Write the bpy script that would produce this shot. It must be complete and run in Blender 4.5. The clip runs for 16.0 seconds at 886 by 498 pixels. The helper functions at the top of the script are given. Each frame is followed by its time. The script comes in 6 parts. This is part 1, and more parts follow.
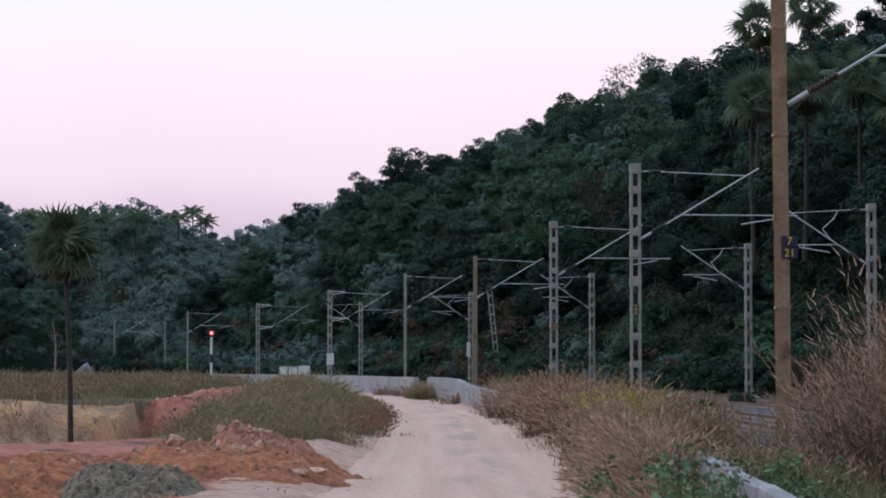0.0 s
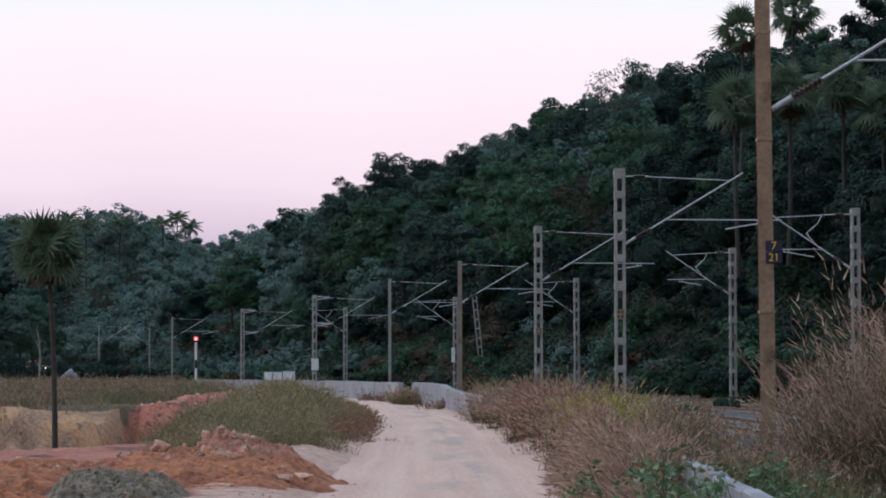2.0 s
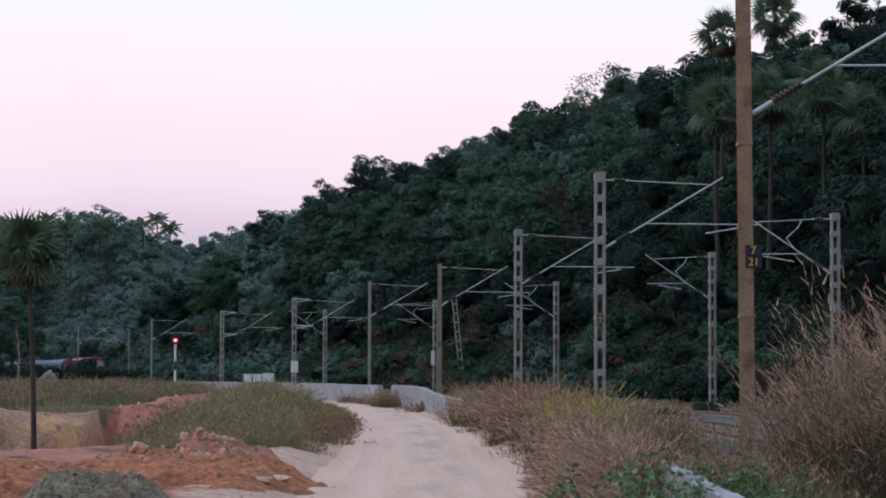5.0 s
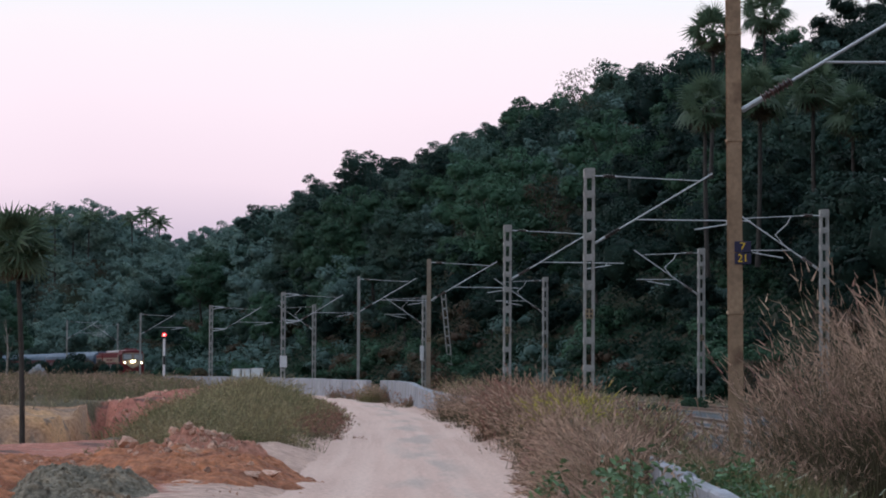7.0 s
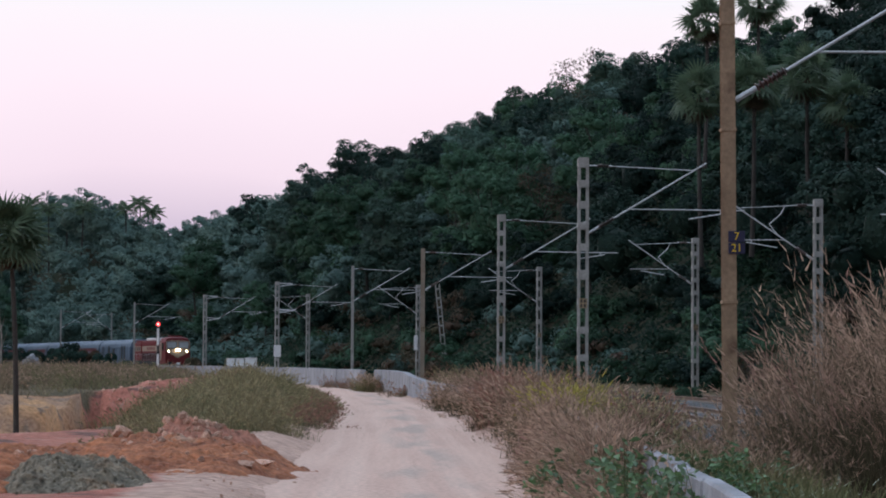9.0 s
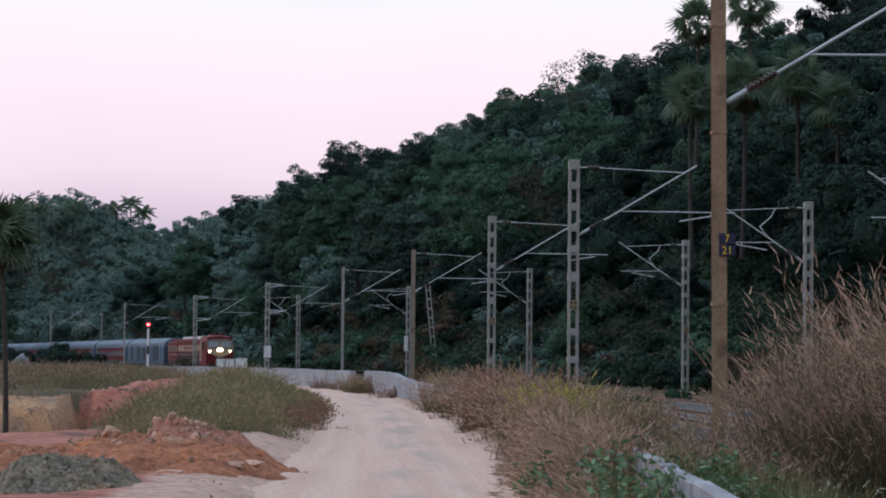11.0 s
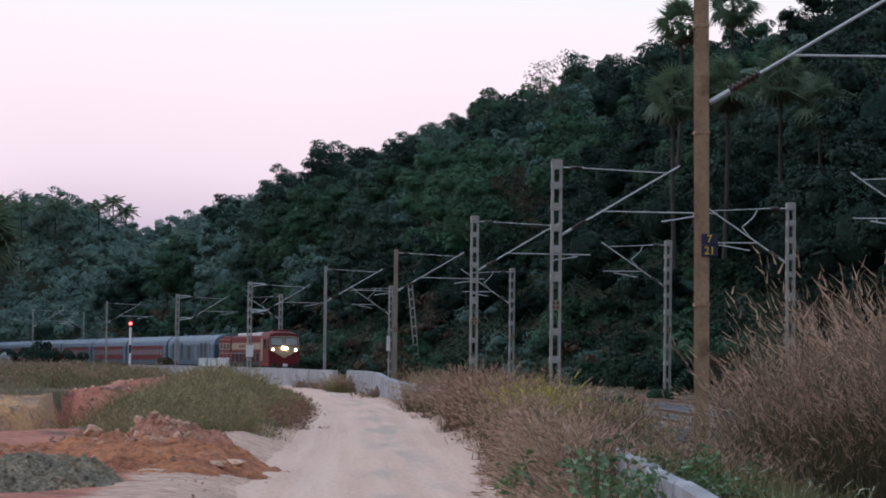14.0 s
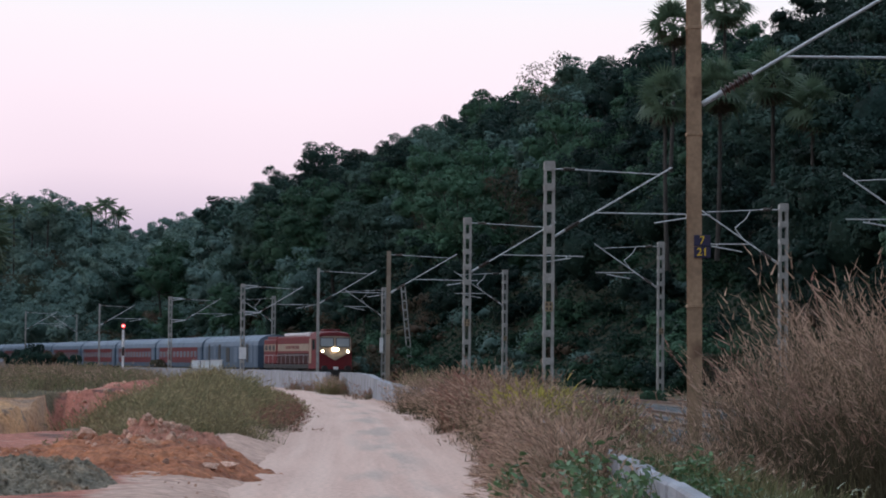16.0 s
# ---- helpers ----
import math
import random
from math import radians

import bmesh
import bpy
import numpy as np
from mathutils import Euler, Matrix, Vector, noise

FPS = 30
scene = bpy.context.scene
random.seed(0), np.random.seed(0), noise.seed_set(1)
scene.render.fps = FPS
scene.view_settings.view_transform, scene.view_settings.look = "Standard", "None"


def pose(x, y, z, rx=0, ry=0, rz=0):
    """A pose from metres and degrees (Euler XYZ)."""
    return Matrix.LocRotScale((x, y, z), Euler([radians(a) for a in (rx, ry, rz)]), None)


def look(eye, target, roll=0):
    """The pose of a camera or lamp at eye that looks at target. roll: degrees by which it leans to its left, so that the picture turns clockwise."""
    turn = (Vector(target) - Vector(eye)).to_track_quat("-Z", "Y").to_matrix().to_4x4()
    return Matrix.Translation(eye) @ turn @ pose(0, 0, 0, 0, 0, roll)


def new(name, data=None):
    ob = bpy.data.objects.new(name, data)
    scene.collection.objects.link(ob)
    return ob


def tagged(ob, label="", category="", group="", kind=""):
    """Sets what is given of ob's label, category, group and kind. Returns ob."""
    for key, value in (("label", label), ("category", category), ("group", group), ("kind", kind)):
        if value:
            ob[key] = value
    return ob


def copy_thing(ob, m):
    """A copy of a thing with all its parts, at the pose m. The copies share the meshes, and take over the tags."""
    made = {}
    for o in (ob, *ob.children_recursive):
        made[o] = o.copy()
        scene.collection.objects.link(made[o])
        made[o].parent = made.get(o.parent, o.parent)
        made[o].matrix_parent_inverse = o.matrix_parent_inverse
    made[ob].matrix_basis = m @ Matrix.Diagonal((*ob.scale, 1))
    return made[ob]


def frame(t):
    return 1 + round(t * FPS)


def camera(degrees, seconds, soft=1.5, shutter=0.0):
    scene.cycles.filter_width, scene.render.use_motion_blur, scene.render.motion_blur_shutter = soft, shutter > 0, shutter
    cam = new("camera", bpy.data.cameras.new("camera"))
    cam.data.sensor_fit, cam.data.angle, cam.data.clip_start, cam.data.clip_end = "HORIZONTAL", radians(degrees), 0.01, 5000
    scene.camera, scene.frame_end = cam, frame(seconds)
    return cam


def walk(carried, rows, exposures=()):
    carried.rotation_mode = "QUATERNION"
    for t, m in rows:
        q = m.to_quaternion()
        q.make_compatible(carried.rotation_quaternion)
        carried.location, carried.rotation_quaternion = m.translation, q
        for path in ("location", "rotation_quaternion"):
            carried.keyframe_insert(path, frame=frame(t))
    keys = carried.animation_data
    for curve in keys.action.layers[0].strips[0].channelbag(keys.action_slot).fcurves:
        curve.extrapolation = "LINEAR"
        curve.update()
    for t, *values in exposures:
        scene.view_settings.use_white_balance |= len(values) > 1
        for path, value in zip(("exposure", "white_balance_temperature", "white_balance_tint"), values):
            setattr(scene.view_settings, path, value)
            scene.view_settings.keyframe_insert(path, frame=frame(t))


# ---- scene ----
# ---------------------------------------------------------------- camera
cam = camera(19.35, 16.0, 1.9)
EYE = (0.0, 0.0, 1.35)
TURNS = [
    (0, 2.664, 0.000, 0.000), (0.5, 2.581, 0.060, -0.075), (1, 2.602, 0.128, -0.200), (1.5, 2.713, 0.205, -0.287),
    (2, 2.776, 0.108, -0.336), (2.5, 2.797, 0.015, -0.375), (3, 2.808, -0.034, -0.431), (3.5, 2.836, -0.001, -0.489),
    (4, 2.890, 0.010, -0.604), (6.5, 2.740, -0.349, -0.996), (7, 2.738, -0.324, -1.033), (7.5, 2.662, -0.324, -1.052),
    (8, 2.585, -0.321, -1.090), (8.5, 2.529, -0.320, -1.128), (9, 2.508, -0.342, -1.167), (11.5, 2.546, -0.574, -1.446),
    (12, 2.555, -0.618, -1.508), (12.5, 2.575, -0.649, -1.574), (13, 2.558, -0.639, -1.662), (13.5, 2.527, -0.629, -1.735),
    (14, 2.536, -0.657, -1.774), (14.5, 2.577, -0.636, -1.812), (15, 2.589, -0.598, -1.850), (15.5, 2.581, -0.598, -1.886),
    (16, 2.577, -0.548, -1.928)]
walk(cam, [(t, pose(*EYE, 90 + p, r, y)) for t, p, r, y in TURNS], exposures=[(0, 0.0), (16, 0.0)])

# ---------------------------------------------------------------- sky and light
SUN_AZ, SUN_EL = radians(-75), radians(14)       # low in the west, over the open side
world = bpy.data.worlds.new("dusk_sky")
scene.world = world
world.use_nodes = True
wn, wl = world.node_tree.nodes, world.node_tree.links
wn.clear()
w_out = wn.new("ShaderNodeOutputWorld")
w_bg = wn.new("ShaderNodeBackground")
w_sky = wn.new("ShaderNodeTexSky")
w_sky.sky_type, w_sky.sun_disc = "NISHITA", False
w_sky.sun_elevation, w_sky.sun_rotation = radians(3), SUN_AZ
w_sky.dust_density, w_sky.ozone_density = 2.0, 3.0
w_scale = wn.new("ShaderNodeVectorMath")
w_scale.operation = "SCALE"
w_scale.inputs["Scale"].default_value = 0.10
w_tc = wn.new("ShaderNodeTexCoord")
w_sep = wn.new("ShaderNodeSeparateXYZ")
w_ramp = wn.new("ShaderNodeValToRGB")
stops = [(0.0, (0.62, 0.53, 0.70)), (0.045, (0.66, 0.55, 0.72)), (0.075, (1.03, 0.85, 0.98)), (0.105, (1.12, 0.96, 1.07)),
         (0.130, (1.10, 1.02, 1.09)), (0.150, (0.97, 1.05, 1.12)), (0.45, (1.02, 1.19, 1.46)), (1.0, (1.00, 1.22, 1.60))]
while len(w_ramp.color_ramp.elements) < len(stops):
    w_ramp.color_ramp.elements.new(0.5)
for el, (p, c) in zip(w_ramp.color_ramp.elements, stops):
    el.position, el.color = p, (*c, 1)
w_noise = wn.new("ShaderNodeTexNoise")
w_noise.inputs["Scale"].default_value = 6.0
w_add = wn.new("ShaderNodeMath")
w_add.operation = "MULTIPLY_ADD"
w_add.inputs[1].default_value = 0.035
w_sum = wn.new("ShaderNodeMath")
w_mix = wn.new("ShaderNodeMix")
w_mix.data_type = "RGBA"
w_mix.inputs["Factor"].default_value = 0.90
wl.new(w_tc.outputs["Generated"], w_sep.inputs[0])
wl.new(w_tc.outputs["Generated"], w_noise.inputs["Vector"])
wl.new(w_noise.outputs["Fac"], w_add.inputs[0])
w_add.inputs[2].default_value = -0.0175
wl.new(w_sep.outputs["Z"], w_sum.inputs[0])
wl.new(w_add.outputs[0], w_sum.inputs[1])
wl.new(w_sum.outputs[0], w_ramp.inputs[0])
wl.new(w_sky.outputs[0], w_scale.inputs[0])
wl.new(w_scale.outputs[0], w_mix.inputs["A"])
wl.new(w_ramp.outputs[0], w_mix.inputs["B"])
wl.new(w_mix.outputs["Result"], w_bg.inputs["Color"])
# the glow lies ahead and to the west; the sky dims evenly towards the far side
w_dot = wn.new("ShaderNodeVectorMath")
w_dot.operation = "DOT_PRODUCT"
w_dot.inputs[1].default_value = (-0.45, 0.89, 0.0)
w_glow = wn.new("ShaderNodeMapRange")
w_glow.interpolation_type = "SMOOTHSTEP"
for key, val in (("From Min", -0.75), ("From Max", 0.65), ("To Min", 0.54), ("To Max", 1.0)):
    w_glow.inputs[key].default_value = val
wl.new(w_tc.outputs["Generated"], w_dot.inputs[0])
wl.new(w_dot.outputs["Value"], w_glow.inputs["Value"])
wl.new(w_glow.outputs["Result"], w_bg.inputs["Strength"])
wl.new(w_bg.outputs[0], w_out.inputs[0])

sun = new("sun", bpy.data.lights.new("sun", "SUN"))
sun.data.energy, sun.data.angle, sun.data.color = 0.5, radians(40), (1.0, 0.86, 0.84)
sun.matrix_world = look((-300, 60, 90), (0, 90, 0))

# ---------------------------------------------------------------- materials


def material(name, base, rough=0.8, metal=0.0, second=None, scale=3.0, fine=40.0, amount=0.5, bump=0.3, dist=0.02,
             island=0.0, rand=0.0, third=None, third_scale=0.6, third_at=0.58, emit=None, translucent=0.0, spec=0.5):
    """A surface with blotches at one scale, grain at a finer one, and a bump."""
    m = bpy.data.materials.new(name)
    m.use_nodes = True
    nt = m.node_tree
    n, l = nt.nodes, nt.links
    b = n["Principled BSDF"]
    b.inputs["Roughness"].default_value = rough
    b.inputs["Metallic"].default_value = metal
    b.inputs["Specular IOR Level"].default_value = spec
    tc = n.new("ShaderNodeTexCoord")
    geo = n.new("ShaderNodeNewGeometry")
    src = geo.outputs["Position"] if not rand else tc.outputs["Object"]

    def mix(fac, a, c, how="MIX"):
        x = n.new("ShaderNodeMix")
        x.data_type, x.blend_type = "RGBA", how
        for sock, v in (("Factor", fac), ("A", a), ("B", c)):
            if isinstance(v, (int, float)):
                x.inputs[sock].default_value = v
            elif isinstance(v, tuple):
                x.inputs[sock].default_value = (*v, 1)
            else:
                l.new(v, x.inputs[sock])
        return x.outputs["Result"]

    def tex(s, detail=5.0):
        x = n.new("ShaderNodeTexNoise")
        x.inputs["Scale"].default_value, x.inputs["Detail"].default_value = s, detail
        l.new(src, x.inputs["Vector"])
        return x.outputs["Fac"]

    def ramp(v, lo, hi):
        x = n.new("ShaderNodeMapRange")
        x.inputs["From Min"].default_value, x.inputs["From Max"].default_value = lo, hi
        l.new(v, x.inputs["Value"])
        return x.outputs["Result"]

    col = base
    if second:
        col = mix(ramp(tex(scale), 0.35, 0.65), base, second)
    if third:
        col = mix(ramp(tex(third_scale), third_at, third_at + 0.1), col, third)
    g = tex(fine, 6.0)
    lo, hi = 1 - 0.5 * amount, 1 + 0.5 * amount
    gr = n.new("ShaderNodeMapRange")
    gr.inputs["From Min"].default_value, gr.inputs["From Max"].default_value = 0.3, 0.7
    gr.inputs["To Min"].default_value, gr.inputs["To Max"].default_value = lo, hi
    l.new(g, gr.inputs["Value"])
    val = gr.outputs["Result"]
    for k, sock in ((island, geo.outputs["Random Per Island"]), (rand, n.new("ShaderNodeObjectInfo").outputs["Random"] if rand else None)):
        if k:
            x = n.new("ShaderNodeMapRange")
            x.inputs["To Min"].default_value, x.inputs["To Max"].default_value = 1 - k, 1 + k
            l.new(sock, x.inputs["Value"])
            y = n.new("ShaderNodeMath")
            y.operation = "MULTIPLY"
            l.new(val, y.inputs[0])
            l.new(x.outputs["Result"], y.inputs[1])
            val = y.outputs[0]
    v = n.new("ShaderNodeVectorMath")
    v.operation = "SCALE"
    if isinstance(col, tuple):
        v.inputs[0].default_value = col
    else:
        l.new(col, v.inputs[0])
    l.new(val, v.inputs["Scale"])
    l.new(v.outputs[0], b.inputs["Base Color"])
    if bump:
        bp = n.new("ShaderNodeBump")
        bp.inputs["Strength"].default_value, bp.inputs["Distance"].default_value = bump, dist
        l.new(g, bp.inputs["Height"])
        l.new(bp.outputs[0], b.inputs["Normal"])
    if emit:
        b.inputs["Emission Color"].default_value = (*emit[0], 1)
        b.inputs["Emission Strength"].default_value = emit[1]
    if translucent:
        tr = n.new("ShaderNodeBsdfTranslucent")
        ms = n.new("ShaderNodeMixShader")
        ms.inputs[0].default_value = translucent
        l.new(v.outputs[0], tr.inputs["Color"])
        l.new(b.outputs[0], ms.inputs[1])
        l.new(tr.outputs[0], ms.inputs[2])
        l.new(ms.outputs[0], n["Material Output"].inputs["Surface"])
    return m


M = {}
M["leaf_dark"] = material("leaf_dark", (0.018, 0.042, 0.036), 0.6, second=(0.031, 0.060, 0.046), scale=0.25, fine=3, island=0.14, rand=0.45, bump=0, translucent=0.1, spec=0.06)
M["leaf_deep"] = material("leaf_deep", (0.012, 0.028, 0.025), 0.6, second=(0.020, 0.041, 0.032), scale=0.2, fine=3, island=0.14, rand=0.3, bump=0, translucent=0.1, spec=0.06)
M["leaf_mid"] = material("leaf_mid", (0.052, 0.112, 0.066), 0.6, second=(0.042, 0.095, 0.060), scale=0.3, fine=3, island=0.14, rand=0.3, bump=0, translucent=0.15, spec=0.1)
M["leaf_brown"] = material("leaf_brown", (0.075, 0.07, 0.042), 0.7, second=(0.10, 0.065, 0.05), scale=0.4, fine=3, island=0.4, bump=0, translucent=0.2, spec=0.2)
# leaves of the distant trees: the haze is put into these base colours
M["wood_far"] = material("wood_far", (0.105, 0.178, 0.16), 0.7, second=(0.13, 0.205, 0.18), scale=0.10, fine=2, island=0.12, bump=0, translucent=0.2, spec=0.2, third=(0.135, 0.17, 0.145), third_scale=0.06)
M["hazy_wood_pale"] = material("hazy_wood_pale", (0.13, 0.205, 0.175), 0.7, second=(0.15, 0.225, 0.185), scale=0.10, fine=2, island=0.12, bump=0, translucent=0.2, spec=0.2)
M["hazy_wood_dark"] = material("hazy_wood_dark", (0.082, 0.145, 0.13), 0.7, second=(0.10, 0.168, 0.148), scale=0.10, fine=2, island=0.12, bump=0, translucent=0.2, spec=0.2)
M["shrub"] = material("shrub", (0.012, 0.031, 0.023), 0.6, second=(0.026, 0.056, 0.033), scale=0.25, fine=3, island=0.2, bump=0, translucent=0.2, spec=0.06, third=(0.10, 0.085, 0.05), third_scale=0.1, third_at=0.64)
# green greyed in its base colour to imitate haze over farther trees
M["leaf_hazed"] = material("leaf_hazed", (0.046, 0.088, 0.070), 0.65, second=(0.062, 0.108, 0.082), scale=0.25, fine=3, island=0.14, rand=0.35, bump=0, translucent=0.15, spec=0.1)
M["bark"] = material("bark", (0.048, 0.044, 0.04), 0.9, second=(0.03, 0.027, 0.025), scale=2, fine=20, bump=0.6)
M["pale_bark"] = material("pale_bark", (0.30, 0.27, 0.24), 0.9, second=(0.16, 0.14, 0.12), scale=2, fine=20)
M["palm_leaf"] = material("palm_leaf", (0.12, 0.175, 0.105), 0.45, second=(0.085, 0.135, 0.085), scale=1.0, fine=6, island=0.35, bump=0, translucent=0.38, spec=0.2)
M["palm_dead"] = material("palm_dead", (0.16, 0.125, 0.085), 0.8, second=(0.10, 0.075, 0.05), scale=2.0, fine=6, island=0.4, bump=0, translucent=0.1)
M["grass_stem"] = material("grass_stem", (0.155, 0.135, 0.085), 0.8, second=(0.21, 0.165, 0.11), scale=0.7, fine=8, island=0.5, bump=0, translucent=0.25, spec=0.2)
M["grass_green"] = material("grass_green", (0.13, 0.155, 0.07), 0.8, second=(0.22, 0.18, 0.095), scale=0.5, fine=8, island=0.5, bump=0, translucent=0.25, spec=0.2)
M["grass_olive"] = material("grass_olive", (0.175, 0.18, 0.095), 0.8, second=(0.26, 0.22, 0.135), scale=0.5, fine=8, island=0.45, bump=0, translucent=0.25, spec=0.2, third=(0.12, 0.13, 0.06), third_scale=0.35)
M["grass_plume"] = material("grass_plume", (0.44, 0.31, 0.225), 0.9, second=(0.35, 0.235, 0.18), scale=0.8, third=(0.31, 0.175, 0.15), third_scale=0.45, third_at=0.58, fine=8, island=0.5, bump=0, translucent=0.35, spec=0.1)
# darker copy of grass_stem: shade inside dense grass is put into the colour
M["grass_stem_shaded"] = material("grass_stem_shaded", (0.085, 0.08, 0.048), 0.8, second=(0.13, 0.105, 0.065), scale=0.7, fine=8, island=0.5, bump=0, translucent=0.2, spec=0.2)
M["grass_tan"] = material("grass_tan", (0.34, 0.275, 0.165), 0.9, second=(0.26, 0.225, 0.125), scale=0.6, fine=8, island=0.5, bump=0, translucent=0.35, spec=0.1, third=(0.34, 0.21, 0.16), third_scale=0.3, third_at=0.6)
M["grass_red"] = material("grass_red", (0.26, 0.13, 0.11), 0.9, second=(0.30, 0.18, 0.125), scale=0.6, fine=8, island=0.4, bump=0, translucent=0.3, spec=0.1)
M["grass_gold"] = material("grass_gold", (0.42, 0.36, 0.09), 0.9, fine=8, island=0.4, bump=0, translucent=0.35, spec=0.1)
M["weed_leaf"] = material("weed_leaf", (0.08, 0.155, 0.065), 0.5, second=(0.12, 0.20, 0.085), scale=4, fine=20, island=0.4, bump=0, translucent=0.25)
M["flower"] = material("flower", (0.55, 0.6, 0.45), 0.8, fine=30, bump=0)
M["soil"] = material("soil", (0.16, 0.115, 0.075), 0.95, second=(0.11, 0.09, 0.055), scale=0.5, fine=12, amount=0.7, bump=0.6, dist=0.05, third=(0.27, 0.14, 0.08), third_scale=0.15)
M["laterite"] = material("laterite", (0.41, 0.175, 0.115), 0.95, second=(0.30, 0.125, 0.085), scale=0.5, fine=7, amount=0.8, bump=0.8, dist=0.10, third=(0.42, 0.29, 0.22), third_scale=0.8, third_at=0.6)
M["yellow_earth"] = material("yellow_earth", (0.44, 0.27, 0.15), 0.95, second=(0.33, 0.2, 0.14), scale=0.6, fine=7, amount=0.6, bump=0.8, dist=0.1, third=(0.30, 0.27, 0.24), third_scale=0.4)
M["red_earth"] = material("red_earth", (0.44, 0.165, 0.075), 0.95, second=(0.26, 0.09, 0.045), scale=1.5, fine=9, amount=0.9, bump=1.0, dist=0.12, third=(0.46, 0.29, 0.20), third_scale=0.9, third_at=0.64)
M["earth_clod"] = material("earth_clod", (0.60, 0.40, 0.31), 0.95, second=(0.45, 0.24, 0.16), scale=3, fine=20, amount=0.7, bump=0.7, rand=0.35)
M["gravel"] = material("gravel", (0.25, 0.205, 0.145), 0.95, second=(0.15, 0.13, 0.095), scale=3, fine=16, amount=1.2, bump=1.0, dist=0.08, third=(0.24, 0.16, 0.10), third_scale=1.6, third_at=0.57)
M["stone"] = material("stone", (0.26, 0.28, 0.31), 0.9, second=(0.18, 0.19, 0.21), scale=3, fine=25, amount=0.7, bump=0.6, rand=0.3)
M["ballast"] = material("ballast", (0.085, 0.09, 0.095), 0.95, second=(0.05, 0.05, 0.054), scale=2, fine=22, amount=0.9, bump=1.0, dist=0.05, island=0.4)
M["concrete"] = material("concrete", (0.32, 0.325, 0.355), 0.9, second=(0.205, 0.21, 0.23), scale=1.2, fine=25, amount=0.35, bump=0.3, rand=0.12, third=(0.27, 0.26, 0.25), third_scale=1.1, third_at=0.62)
M["galvanised"] = material("galvanised", (0.36, 0.36, 0.35), 0.6, 0.35, second=(0.28, 0.28, 0.27), scale=3, fine=18, amount=0.3, bump=0.1)
M["tube"] = material("tube", (0.50, 0.52, 0.54), 0.45, 0.5, second=(0.48, 0.48, 0.49), scale=4, fine=20, amount=0.25, bump=0)
M["rust_post"] = material("rust_post", (0.33, 0.23, 0.15), 0.85, 0.1, second=(0.25, 0.17, 0.11), scale=2.5, fine=15, amount=0.35, bump=0.25, third=(0.16, 0.10, 0.065), third_scale=1.4, third_at=0.63)
M["weathered_post"] = material("weathered_post", (0.30, 0.255, 0.205), 0.85, 0.1, second=(0.24, 0.19, 0.145), scale=1.2, fine=15, amount=0.3, bump=0.2)
M["insulator"] = material("insulator", (0.02, 0.014, 0.013), 0.35, fine=30, bump=0, second=(0.07, 0.035, 0.03))
M["rail"] = material("rail", (0.20, 0.13, 0.09), 0.6, 0.5, second=(0.13, 0.085, 0.065), scale=2, fine=25, bump=0.2)
M["sleeper"] = material("sleeper", (0.17, 0.16, 0.145), 0.9, second=(0.11, 0.1, 0.09), scale=3, fine=25)
M["plate_blue"] = material("plate_blue", (0.012, 0.012, 0.05), 0.5, fine=30, amount=0.3, bump=0.05)
M["plate_yellow"] = material("plate_yellow", (0.75, 0.50, 0.03), 0.6, fine=30, amount=0.3, bump=0)
M["plate_orange"] = material("plate_orange", (0.27, 0.20, 0.12), 0.6, fine=30, amount=0.4, bump=0)
M["white_paint"] = material("white_paint", (0.74, 0.75, 0.77), 0.6, second=(0.64, 0.65, 0.68), scale=2, fine=20, amount=0.2, bump=0.1)
M["black_paint"] = material("black_paint", (0.018, 0.018, 0.02), 0.6, fine=20, amount=0.3, bump=0.1)
M["cabinet"] = material("cabinet", (0.74, 0.79, 0.82), 0.5, second=(0.64, 0.69, 0.71), scale=2.5, fine=20, amount=0.25, bump=0.1, third=(0.42, 0.42, 0.36), third_scale=1.6)
M["signal_red"] = material("signal_red", (0.5, 0.02, 0.02), 0.4, bump=0, emit=((1.0, 0.03, 0.04), 2.5))
M["signal_core"] = material("signal_core", (0.9, 0.5, 0.5), 0.4, bump=0, emit=((1.0, 0.30, 0.28), 3.0))
M["headlamp"] = material("headlamp", (0.9, 0.85, 0.7), 0.3, bump=0, emit=((1.0, 0.86, 0.60), 14.0))
M["loco_red"] = material("loco_red", (0.15, 0.016, 0.02), 0.55, second=(0.12, 0.018, 0.022), scale=1.5, fine=20, amount=0.3, bump=0.05, spec=0.2)
M["loco_cream"] = material("loco_cream", (0.34, 0.265, 0.20), 0.5, second=(0.26, 0.20, 0.155), scale=1.5, fine=20, amount=0.3, bump=0.05, spec=0.2)
M["loco_roof"] = material("loco_roof", (0.62, 0.58, 0.60), 0.6, second=(0.5, 0.46, 0.48), scale=1.5, fine=20, amount=0.3, bump=0.05)
M["loco_dark"] = material("loco_dark", (0.055, 0.012, 0.014), 0.6, second=(0.035, 0.012, 0.013), scale=1.5, fine=20, amount=0.4, bump=0.05, spec=0.2)
M["under"] = material("under", (0.022, 0.02, 0.02), 0.8, fine=20, amount=0.5)
M["coach_grey"] = material("coach_grey", (0.070, 0.108, 0.155), 0.5, second=(0.057, 0.088, 0.128), scale=0.8, fine=15, amount=0.25, bump=0.05, spec=0.2)
M["coach_roof"] = material("coach_roof", (0.13, 0.175, 0.235), 0.55, second=(0.105, 0.145, 0.195), scale=0.8, fine=15, amount=0.3, bump=0.05, spec=0.2)
M["coach_red"] = material("coach_red", (0.125, 0.02, 0.026), 0.5, second=(0.10, 0.016, 0.022), scale=0.8, fine=15, amount=0.25, bump=0.05, spec=0.2)
